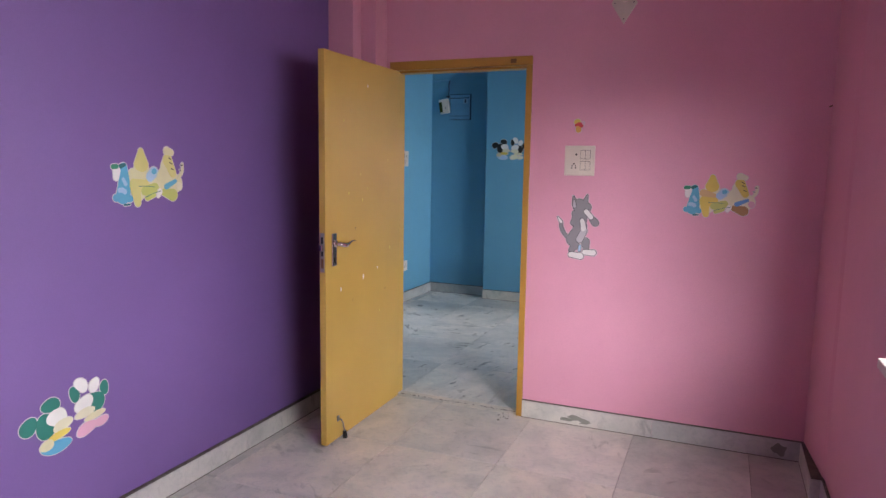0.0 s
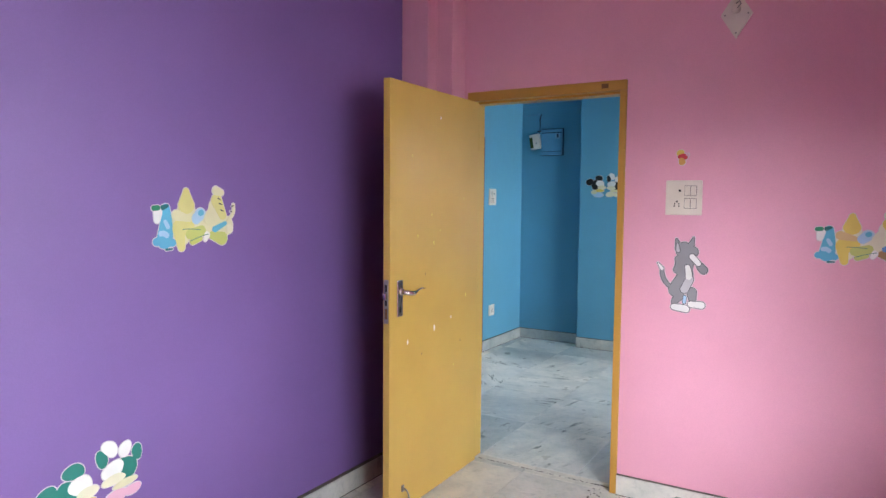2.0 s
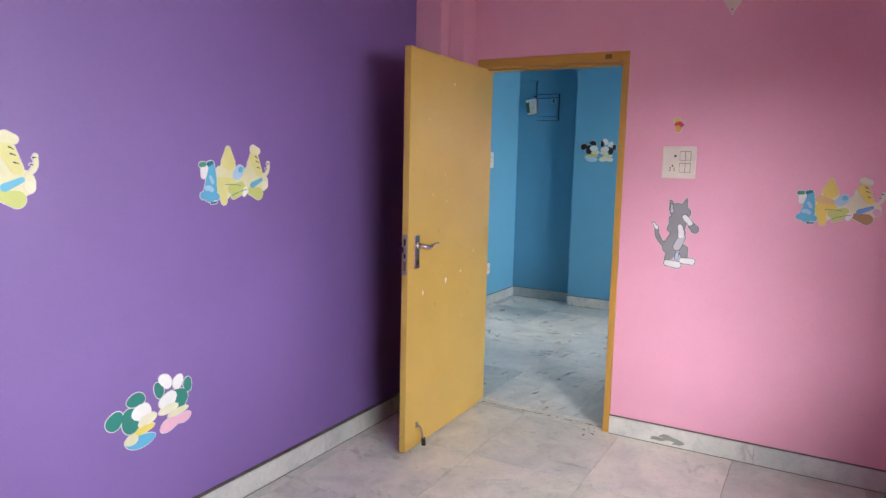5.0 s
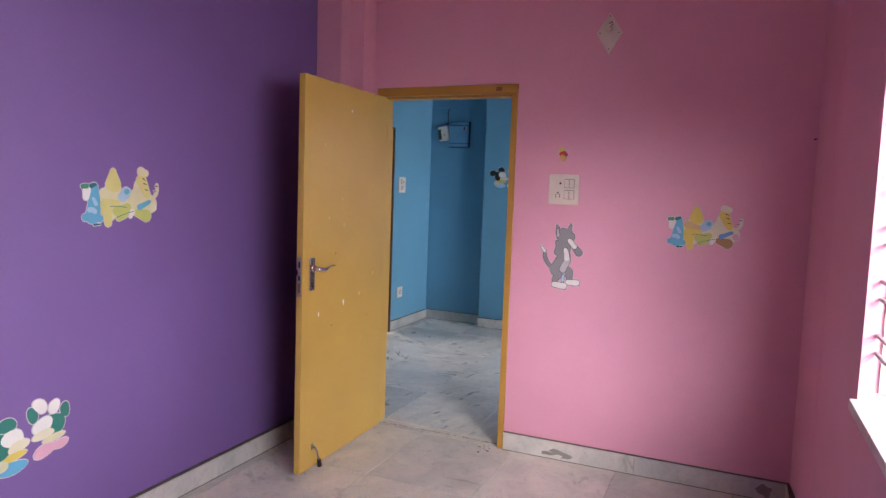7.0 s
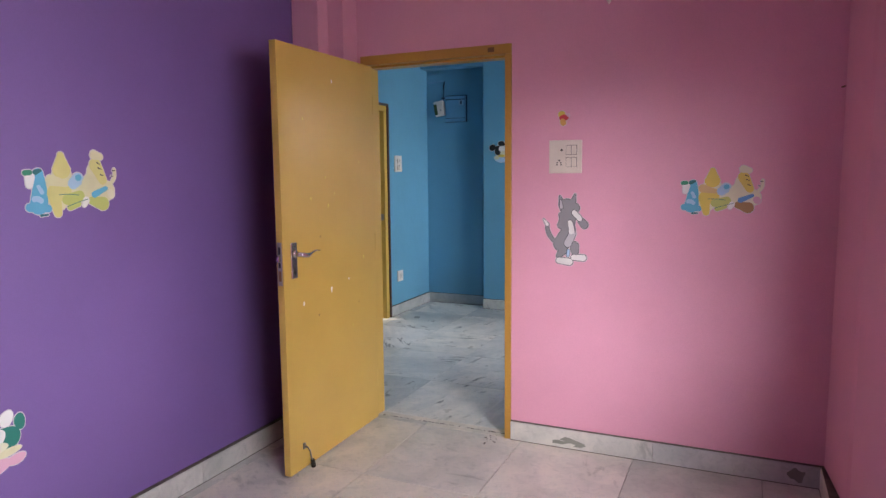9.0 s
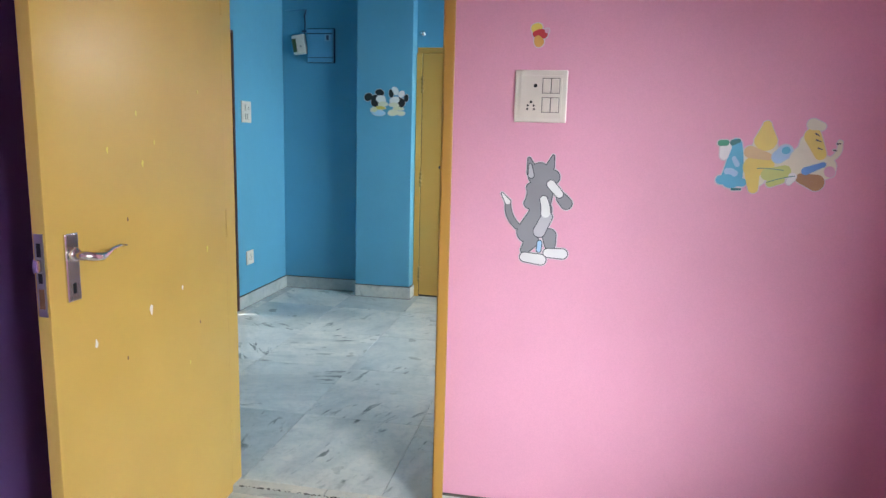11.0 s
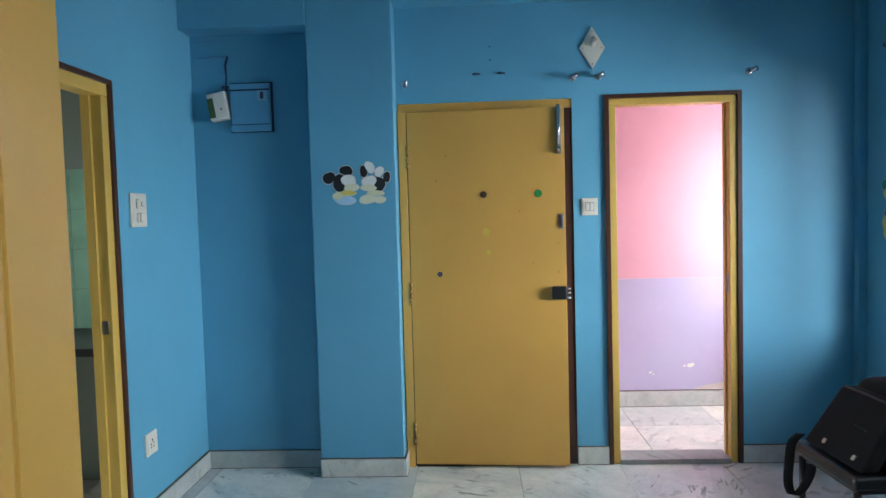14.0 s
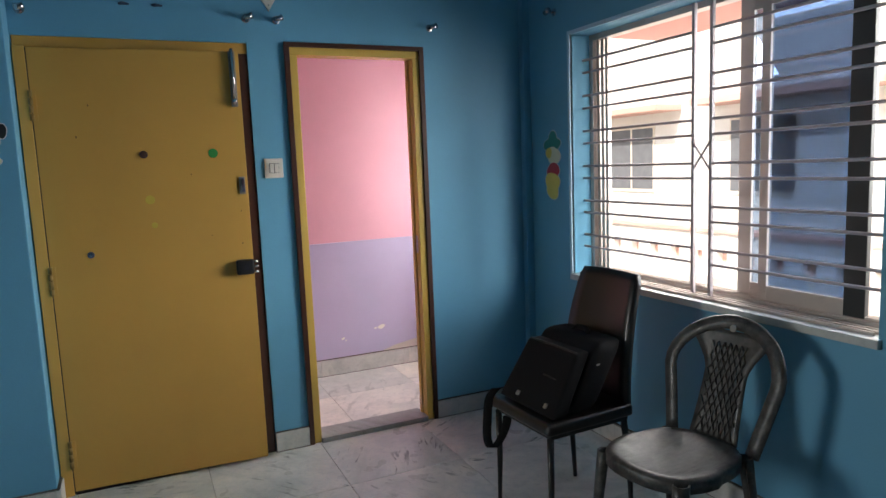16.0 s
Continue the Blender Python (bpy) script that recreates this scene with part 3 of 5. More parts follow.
skirting(0.872, FY - 0.016, 0.872, 6.975, -1)
skirting(0.856, 6.975, WX, 6.975, -1)
skirting(WX, 6.959, WX, HY, -1, 0.8)
skirting(LX + 0.016, HY, -1.70, HY, 1, 0.7)
skirting(-0.74, HY, WX - 0.016, HY, 1, 0.7)
skirting(-0.82, 8.155, 1.2, 8.155, -1, 0.7, 0.115)
skirting(LX, 5.165, LX, HY, 1, 0.7)

STAIN = plain("grey_green_stain", (0.22, 0.23, 0.20), 0.8, 0, 0.2, 40, 0.3)
for u, v, a, b, turn in ((-0.50, 0.030, 0.05, 0.010, 6), (-0.44, 0.045, 0.06, 0.012, -8), (-0.40, 0.025, 0.03, 0.009, 12), (0.60, 0.05, 0.035, 0.03, 0)):
    ring = [(u + a * (1 + 0.25 * math.sin(3 * q + 9 * u)) * math.cos(q) - b * math.sin(q) * math.sin(radians(turn)), v + b * (1 + 0.3 * math.sin(4 * q)) * math.sin(q) + a * math.cos(q) * math.sin(radians(turn))) for q in (2 * math.pi * k / 18 for k in range(18))]
    part("stain", prism(ring, 0, 0.0007, pose(0, PY - 0.016, 0, 90, 0, 0)), STAIN, sk, "grey green damp stain")

# ---- windows ----
GLASS, gnt, gb = shader("tinted_sliding_glass", 0.02)
gb.inputs["Base Color"].default_value = (0.22, 0.28, 0.38, 1)
gb.inputs["Transmission Weight"].default_value = 1.0
gb.inputs["IOR"].default_value = 1.45


def grille(w, x, y0, y1, zs, posts, low=0.85, high=2.128):
    for z in zs:
        for a, b in ((y0, min(posts)), (max(posts), y1)):
            part("bar", tube([(x, a, z), (x, b, z)], 0.0065, 8), BARS, w)
    for y in posts:
        part("post", box(x - 0.008, x + 0.008, y - 0.008, y + 0.008, max(zs[-1] - 0.165, low), min(zs[0] + 0.12, high), 0.001), BARS, w)


def window(name, wx, thick, y0, y1, z0, z1, label, sill):
    w = thing(name, pose(0, 0, 0), label, "window", kind="structure")
    part("window_sill", box(wx - 0.022, wx + thick, y0 - 0.012, y1 + 0.0, z0 - 0.028, z0 + 0.004, 0.004), sill, w, "white marble sill")
    xo = wx + thick - 0.075
    part("window_frame", box(xo, xo + 0.06, y0, y0 + 0.03, z0 + 0.004, z1, 0.002), ALU, w)
    part("window_frame", box(xo, xo + 0.06, y1 - 0.03, y1, z0 + 0.004, z1, 0.002), ALU, w)
    part("window_frame", box(xo, xo + 0.06, y0 + 0.03, y1 - 0.03, z1 - 0.03, z1, 0.002), ALU, w)
    bm = box(xo, xo + 0.06, y0 + 0.03, y1 - 0.03, z0 + 0.004, z0 + 0.022, 0.002)
    for k in range(3):
        box(xo + 0.006 + 0.02 * k, xo + 0.010 + 0.02 * k, y0 + 0.03, y1 - 0.03, z0 + 0.022, z0 + 0.036, 0.0, bm=bm)
    part("window_track", bm, ALU, w)
    return w, xo


def sash(w, x, y0, y1, z0, z1, width=0.045, far=0.04, edge=None):
    s = part("sash", box(x, x + 0.022, y0, y0 + width, z0, z1, 0.002), edge or ALU, w)
    bm = box(x, x + 0.022, y1 - far, y1, z0, z1, 0.002)
    box(x, x + 0.022, y0 + width, y1 - far, z0, z0 + 0.06, 0.002, bm=bm)
    box(x, x + 0.022, y0 + width, y1 - far, z1 - 0.06, z1, 0.002, bm=bm)
    part("sash_rail", bm, ALU, s)
    g = part("pane", box(x + 0.009, x + 0.013, y0 + width, y1 - far, z0 + 0.06, z1 - 0.06), GLASS, s, "dark reflecting glass")
    g.visible_shadow = False


SILL = marble("sill_marble", (1.1, 1.1, 1.08), 0.3, 0.5)
w1, x1o = window("window_1", WX, 0.2, 4.90, 6.58, 0.845, 2.13, "wide sliding window behind a horizontal iron grille", SILL)
pairs = [1.996 - 0.187 * k for k in range(6)]
BZ = sorted([z for p in pairs for z in (p, p - 0.065)], reverse=True)
grille(w1, WX + 0.075, 4.91, 6.57, BZ, (5.78, 5.68))
for (ya, za), (yb, zb) in (((5.78, 1.53), (5.68, 1.405)), ((5.68, 1.53), (5.78, 1.405))):
    part("cross_bar", tube([(WX + 0.068, ya, za), (WX + 0.068, yb, zb)], 0.005, 8), BARS, w1)
for k in range(3):
    part("sill_track", box(WX + 0.022 + 0.03 * k, WX + 0.028 + 0.03 * k, 4.93, 6.55, 0.849, 0.861, 0.001), ALU, w1, "thin aluminium rail on the sill")
for y in (6.522, 6.487, 6.452):
    part("sash_stile", box(x1o + 0.02, x1o + 0.042, y, y + 0.022, 0.88, 2.10, 0.002), ALU, w1)
sash(w1, x1o + 0.004, 5.033, 5.48, 0.872, 2.10, 0.08, 0.04, BLACK)
sash(w1, x1o + 0.030, 5.045, 5.607, 0.872, 2.10, 0.06, 0.065)
WTRIM = paint("pale_blue_reveal", (0.42, 0.62, 0.74))
for a, b, c, d in ((6.58, 6.60, 0.845, 2.15), (4.90, 6.58, 2.13, 2.15)):
    part("reveal_edge", box(WX - 0.006, WX + 0.014, a, b, c, d, 0.002), WTRIM, w1, "pale blue plaster edge")

w2, x2o = window("window_2", RX, 0.2, 0.45, 2.32, 0.90, 2.12, "barred bedroom window with a marble sill", SILL)
grille(w2, RX + 0.035, 0.46, 2.31, sorted([z for p in [2.066 - 0.1603 * k for k in range(7)] for z in (p, p - 0.053)], reverse=True), (1.25, 1.15), 0.905, 2.118)
part("grille_strip", box(RX + 0.05, RX + 0.078, 2.306, 2.3185, 0.933, 2.118, 0.001), WHITE, w2, "white flat iron strip")
for y in (2.26, 2.21):
    part("sash_stile", box(x2o + 0.02, x2o + 0.042, y, y + 0.026, 0.95, 2.09, 0.002), ALU, w2)
w3 = thing("window_3", pose(0, 0, 0), "small bathroom window", "window", kind="structure")
part("window_frame", box(1.30, 1.34, 7.25, 7.29, 1.0, 2.2, 0.002), ALU, w3)
part("window_frame", box(1.30, 1.34, 7.94, 7.98, 1.0, 2.2, 0.002), ALU, w3)

w4 = thing("window_4", pose(0, 0, 0), "small kitchen window", "window", kind="structure")
part("window_frame", box(-4.77, -4.73, 5.45, 5.49, 1.0, 2.1, 0.002), ALU, w4)
part("window_frame", box(-4.77, -4.73, 6.41, 6.45, 1.0, 2.1, 0.002), ALU, w4)

# ---- outside: neighbour house, parapet, ground ----
GROUND = plain("dusty_ground", (0.30, 0.27, 0.22), 0.9, 0, 0.4, 3)
tagged(part("ground", box(-600, 600, -600, 600, -4.2, -4.0), GROUND), "pale dusty ground between the houses", "ground", kind="structure")
TERRA = plain("terracotta_paint", (0.68, 0.42, 0.36), 0.8, 0, 0.2, 8)
house = thing("house", pose(7.0, 11.0, -4.0), "white rendered neighbour house with red sunshades", "house")
# storey above the sunshades is added; its sunlit render replaces glaring white sky
part("wall", box(0, 6, -9, 4.5, 0, 10.2), CREAM, house)
part("roof", box(-0.4, 6.4, -9.3, 4.8, 10.2, 10.35, 0.02), TERRA, house, "red edged roof slab")
for a, b in ((1.0, 4.2), (-3.0, 0.3), (-6.0, -3.4)):
    part("sunshade", box(-0.55, 0.0, a, b, 6.2, 6.3, 0.01), TERRA, house, "pale red sunshade")
GREY = plain("grey_window_glass", (0.16, 0.17, 0.19), 0.15)
for y in (1.62, -1.15, -4.2):
    wd = part("window", box(-0.03, -0.002, y, y + 1.15, 4.85, 6.02, 0.004), WHITE, house, "white framed window")
    for a in (0.03, 0.60):
        part("pane", box(-0.036, -0.031, y + a, y + a + 0.52, 4.91, 5.96), GREY, wd)
shade = thing("sunshade", pose(1.12, 4.6, 2.19), "red painted concrete sunshade over the window", "sunshade")
part("slab", box(0.0, 0.75, 0, 2.3, 0, 0.09, 0.01), plain("salmon_paint", (0.44, 0.20, 0.155), 0.8, 0, 0.2, 8), shade)
par = thing("parapet", pose(4.2, 6.0, -4.0), "white parapet with square openings", "parapet")
bm = box(0, 0.12, 0, 5.5, 0, 4.34)
box(0, 0.12, 0, 5.5, 4.46, 4.66, bm=bm)
for k in range(17):
    box(0, 0.12, k * 0.33, k * 0.33 + 0.19, 4.34, 4.46, bm=bm)
part("wall", bm, CREAM, par)
part("recess", box(0.09, 0.10, 0.01, 5.49, 4.335, 4.465), TERRA, par, "red back of the square openings")
part("coping", box(-0.04, 0.16, -0.05, 5.55, 4.66, 4.70, 0.005), TERRA, par, "reddish coping")

# ---- kitchen ----
kc = thing("kitchen_counter", pose(-4.7, 6.25, 0), "black stone kitchen counter against green tiles", "counter")
part("worktop", box(0, 1.74, -0.02, 0.6, 0.84, 0.88, 0.006), BLACK, kc)
part("support", box(0.0, 0.06, 0.02, 0.6, 0, 0.84), DARK, kc)
part("support", box(1.0, 1.06, 0.02, 0.6, 0, 0.84), DARK, kc)
part("shelf", box(0.06, 1.0, 0.05, 0.6, 0.40, 0.43), DARK, kc)
kt = thing("wall_tiles", pose(-4.7, 6.842, 0.88), "pale green glazed kitchen wall tiles", "wall tiles", kind="structure")
for i in range(6):
    for k in range(4):
        part("tile", box(i * 0.295 + 0.001, i * 0.295 + 0.293, 0, 0.008, k * 0.225 + 0.001, k * 0.225 + 0.223, 0.001, 1), KT, kt)

# ---- switches and sockets ----
# dark tone that draws the shade in the gaps round the rockers
GAP = plain("rocker_gap_shade", (0.16, 0.145, 0.13), 0.7)


def plate(name, m, w, h, label, switches, sockets, category="switch board"):
    """A white moulded plate in its own u (right), v (up), w (out) frame; origin at its middle on the wall."""
    p = thing(name, m, label, category)
    bm = box(-w / 2, w / 2, -h / 2, h / 2, 0, 0.010, 0.004)
    part("plate", bm, WHITE, p)
    part("inner_frame", box(-w * 0.40, w * 0.40, -h * 0.40, h * 0.40, 0.010, 0.0125, 0.001), WHITE, p)
    for u, v, a, b in switches:
        part("rocker_gap", box(u - a / 2 - 0.0022, u + a / 2 + 0.0022, v - b / 2 - 0.0022, v + b / 2 + 0.0022, 0.0125, 0.0132), GAP, p)
        r = part("rocker", box(u - a / 2, u + a / 2, v - b / 2, v + b / 2, 0.0125, 0.0185, 0.002), WHITE, p)
        r.rotation_euler = (radians(1.5), 0, 0)
    for u, v, r in sockets:
        part("socket_hole", disc((u, v, 0.0125), r, (0, 0, 1), 0.0008, 12), HOLE, p)
    return p


def on_wall(x, y, z, facing):
    """u right, v up, w out of the wall, as seen by one who faces it."""
    rz = {"-y": 0, "+x": 90, "-x": -90, "+y": 180}[facing]
    return pose(x, y, z, 90, 0, rz)


plate("switch_board", on_wall(-0.491, PY, 1.513, "-y"), 0.166, 0.164, "white square switch board with a socket on pink wall",
      [(0.018, 0.033, 0.024, 0.044), (0.045, 0.033, 0.024, 0.044), (0.018, -0.027, 0.024, 0.044), (0.045, -0.027, 0.024, 0.044)],
      [(-0.018, 0.033, 0.006), (-0.030, -0.018, 0.0045), (-0.040, -0.029, 0.0035), (-0.021, -0.029, 0.0035), (-0.041, -0.040, 0.0035), (-0.020, -0.040, 0.0035)])
plate("light_switch", on_wall(-0.595, FY, 1.49, "-y"), 0.092, 0.098, "small white double light switch on the blue wall", [(-0.012, 0, 0.020, 0.045), (0.012, 0, 0.020, 0.045)], [], "light switch")
plate("switch_board", on_wall(LX, 6.315, 1.53, "+x"), 0.15, 0.162, "upright white switch board with a socket on the blue wall",
      [(-0.02, 0.03, 0.022, 0.04), (-0.018, -0.035, 0.02, 0.04), (0.014, -0.035, 0.02, 0.04)], [(0.02, 0.035, 0.006), (0.015, 0.022, 0.004), (0.027, 0.022, 0.004)])
plate("wall_socket", on_wall(LX, 6.325, 0.39, "+x"), 0.115, 0.11, "small white wall socket near the skirting", [], [(0, 0.018, 0.006), (-0.014, 0.0, 0.0045), (0.014, 0.0, 0.0045), (-0.013, -0.016, 0.0045), (0.013, -0.016, 0.0045)], "wall socket")

# ---- lamp roses, hooks, meter ----


def diamond_plate(m, w, h, label):
    d = thing("ceiling_rose_plate", m, label, "lamp plate")
    out = [(-w / 2, 0), (0, -h / 2), (w / 2, 0), (0, h / 2)]
    part("board", prism(out, 0, 0.012, None, None, 0.003), WHITE, d)
    for u, v in ((-w * 0.36, 0), (w * 0.36, 0), (0, -h * 0.38), (0, h * 0.40)):
        part("screw", disc((u, v, 0.012), 0.004, (0, 0, 1), 0.002, 10), STEEL, d)
    part("holder", disc((0, h * 0.10, 0.012), 0.018, (0, 0, 1), 0.02, 16), WHITE, d, "", True)
    part("wire", tube([(0.004, h * 0.10, 0.03), (0.02, h * 0.18, 0.034), (0.012, h * 0.26, 0.02), (-0.004, h * 0.22, 0.013)], 0.003, 6), STEEL, d)
    return d


diamond_plate(on_wall(-0.29, PY, 2.335, "-y"), 0.135, 0.215, "white diamond-shaped lamp plate screwed to the pink wall")
diamond_plate(on_wall(-0.567, FY, 2.378, "-y"), 0.145, 0.235, "white diamond-shaped lamp plate screwed to the blue wall")


def curtain_hook(m):
    k = thing("curtain_bracket", m, "small chrome curtain rod bracket on the blue wall", "bracket", "curtain rod brackets")
    part("base", disc((0, 0, 0), 0.02, (0, 0, 1), 0.006, 16), CHROME, k, "", True)
    part("stem", tube([(0, 0, 0.005), (0, 0, 0.05)], 0.007, 10), CHROME, k, "", True)
    part("cup", tube([(-0.012, -0.004, 0.05), (0.006, 0, 0.052), (0.022, 0.006, 0.05)], [0.015, 0.013, 0.016], 12), CHROME, k, "", True)
    return k


hk = curtain_hook(on_wall(-1.632, FY, 2.212, "-y"))
for x in (-0.681, -0.535, 0.300):
    copy_thing(hk, on_wall(x, FY, 2.22, "-y"))
copy_thing(hk, on_wall(WX, 6.72, 2.275, "-x"))
for x in (-1.216, -1.075):
    g = thing("wall_plug", on_wall(x, FY, 2.259, "-y"), "dark wall plug in the blue wall", "wall plug", "wall plugs")
    part("plug", tube([(-0.022, 0, 0.0), (-0.01, 0, 0.012), (0.02, -0.003, 0.014)], [0.006, 0.008, 0.004], 8), NAVY, g)
for x, z in ((-1.14, 2.335), (-1.14, 2.41)):
    g = thing("nail_hole", on_wall(x, FY, z, "-y"), "small nail hole in the blue wall", "nail hole", "nail holes")
    part("hole", disc((0, 0, 0), 0.005, (0, 0, 1), 0.001, 8), NAVY, g)

BOXB = plain("box_blue_paint", (0.115, 0.33, 0.52), 0.4)
WHITE_BLUE = plain("rubbed_pale_blue_paint", (0.22, 0.42, 0.56), 0.4)
mb = thing("meter_box", on_wall(-2.515, FY, 2.112, "-y"), "blue painted electric meter box in the niche", "meter box")
part("body", box(-0.115, 0.115, -0.135, 0.135, 0, 0.035, 0.003), BOXB, mb)
GROOVE = plain("dark_blue_groove", (0.015, 0.05, 0.10), 0.7)
part("backing_plate", box(-0.123, 0.125, -0.140, 0.144, 0, 0.018, 0.002), GROOVE, mb, "dark joint round the box")
part("door", box(-0.110, 0.110, -0.094, 0.093, 0.035, 0.043, 0.002), BOXB, mb)
# these two strips paint the shade of the gaps round the box door
part("gap_strip", box(-0.112, 0.112, 0.0935, 0.1035, 0.035, 0.0385, 0.001), GROOVE, mb, "dark strip drawing the shaded gap above the door")
part("gap_strip", box(-0.112, 0.112, -0.100, -0.0945, 0.035, 0.0385, 0.001), GROOVE, mb, "dark strip drawing the shaded gap below the door")
part("rail", box(-0.115, 0.115, -0.133, -0.1005, 0.035, 0.043, 0.002), BOXB, mb)
part("catch_plate", box(0.045, 0.098, 0.035, 0.092, 0.043, 0.0465, 0.002), WHITE_BLUE, mb, "pale catch plate")
part("rail", box(-0.115, 0.115, 0.104, 0.133, 0.035, 0.045, 0.002), BOXB, mb)
part("catch", box(0.062, 0.082, 0.044, 0.084, 0.045, 0.054, 0.004), NAVY, mb, "dark catch")
em = thing("bell_unit", on_wall(-2.70, FY, 2.122, "-y") @ Matrix.Rotation(radians(9), 4, "Z"), "white door bell unit hung askew in the niche", "door bell")
part("body", box(-0.055, 0.055, -0.08, 0.08, 0.0, 0.055, 0.012, 3), WHITE, em)
part("display", box(-0.054, -0.018, -0.062, 0.05, 0.05, 0.057, 0.002), plain("olive_display", (0.06, 0.09, 0.03), 0.2), em, "olive grey window")
part("button", disc((0.02, -0.02, 0.055), 0.008, (0, 0, 1), 0.003, 12), STEEL, em)
cd = thing("conduit", on_wall(-2.70, FY, 2.30, "-y"), "blue painted conduit and loose wire in the niche", "conduit")
part("pipe", tube([(0.04, -0.09, 0.012), (0.045, 0.0, 0.014), (0.04, 0.06, 0.012), (0.055, 0.11, 0.01)], [0.0045, 0.005, 0.008, 0.006], 8), NAVY, cd)
part("pipe", tube([(-0.135, 0.10, 0.008), (0.04, 0.11, 0.010)], 0.007, 8), BOXB, cd)
part("pipe", tube([(-0.135, 0.19, 0.008), (0.02, 0.20, 0.008)], 0.006, 8), BOXB, cd)
part("clip", box(0.02, 0.065, -0.075, -0.06, 0, 0.03, 0.003), NAVY, cd)

# ---- dining chair, bag, plastic chair ----
LEATHER, lnt, lb = shader("black_leatherette", 0.30)
lb.inputs["Base Color"].default_value = (0.011, 0.010, 0.010, 1)
bump(lnt, lb, noise_tex(lnt, coords(lnt), 220.0, 3), 0.12, 0.0006)
LEGB = plain("black_tube_paint", (0.010, 0.010, 0.011), 0.32)
NYLON = plain("black_nylon", (0.007, 0.007, 0.008), 0.85, 0, 0.5, 400)
NYLON.node_tree.nodes["Principled BSDF"].inputs["Specular IOR Level"].default_value = 0.2
ZIP = plain("nickel_zip", (0.55, 0.53, 0.50), 0.3, 1.0)


def sheet(rows, thick, bm=None):
    """A curved panel of even thickness from rows of points."""
    bm = bm or bmesh.new()
    n, m = len(rows), len(rows[0])
    top = [[Vector(p) for p in r] for r in rows]
    nor = []
    for i in range(n):
        line = []
        for k in range(m):
            a = top[min(i + 1, n - 1)][k] - top[max(i - 1, 0)][k]
            b = top[i][min(k + 1, m - 1)] - top[i][max(k - 1, 0)]
            line.append(a.cross(b).normalized())
        nor.append(line)
    f = [[bm.verts.new(top[i][k]) for k in range(m)] for i in range(n)]
    g = [[bm.verts.new(top[i][k] - nor[i][k] * thick) for k in range(m)] for i in range(n)]
    for i in range(n - 1):
        for k in range(m - 1):
            bm.faces.new((f[i][k], f[i][k + 1], f[i + 1][k + 1], f[i + 1][k]))
            bm.faces.new((g[i][k], g[i + 1][k], g[i + 1][k + 1], g[i][k + 1]))
    for i in range(n - 1):
        bm.faces.new((f[i][0], f[i + 1][0], g[i + 1][0], g[i][0]))
        bm.faces.new((f[i][-1], g[i][-1], g[i + 1][-1], f[i + 1][-1]))
    for k in range(m - 1):
        bm.faces.new((f[0][k], g[0][k], g[0][k + 1], f[0][k + 1]))
        bm.faces.new((f[-1][k], f[-1][k + 1], g[-1][k + 1], g[-1][k]))
    return bm


def dining_chair(m):
    c = thing("dining_chair", m, "black leatherette dining chair with thin black tube legs under the window", "chair")
    bm = box(-0.225, 0.205, -0.215, 0.215, 0.425, 0.475, 0.02, 4)
    for v in bm.verts:
        if v.co.z > 0.46:
            v.co.z += 0.012 * (1 - (v.co.x / 0.22) ** 2) * (1 - (v.co.y / 0.22) ** 2)
    part("seat", bm, LEATHER, c, "padded glossy black seat", True)
    part("seat_frame", box(-0.20, 0.19, -0.195, 0.195, 0.405, 0.426, 0.004), LEGB, c)
    rows = []
    for i in range(15):
        s = i / 14
        z = 0.44 + 0.55 * s
        x = 0.205 + 0.03 * math.sin(s * math.pi * 0.9) * -0.6 + 0.095 * s ** 1.6
        w = 0.20 - 0.025 * s + 0.010 * math.sin(s * math.pi)
        if i == 14:
            w -= 0.012
        rows.append([(x + 0.018 * (1 - (k / 4 - 1) ** 2), w * (k / 4 - 1), z) for k in range(9)])
    bm = sheet(rows, -0.028)
    bmesh.ops.bevel(bm, geom=[e for e in bm.edges if len(e.link_faces) == 2 and e.calc_face_angle(0) > 1.0], offset=0.008, segments=2, affect="EDGES")
    part("backrest", bm, LEATHER, c, "tall padded black backrest, curved to the rear", True)
    for x, y in ((-0.195, -0.185), (-0.195, 0.185), (0.175, -0.185), (0.175, 0.185)):
        dx = 0.015 if x < 0 else 0.03
        part("leg", tube([(x, y, 0.41), (x + (dx if x > 0 else -0.0), y, 0.2), (x + (dx * 1.4 if x > 0 else -0.006), y, 0.0)], [0.014, 0.0125, 0.009], 12), LEGB, c, "", True)
    return c


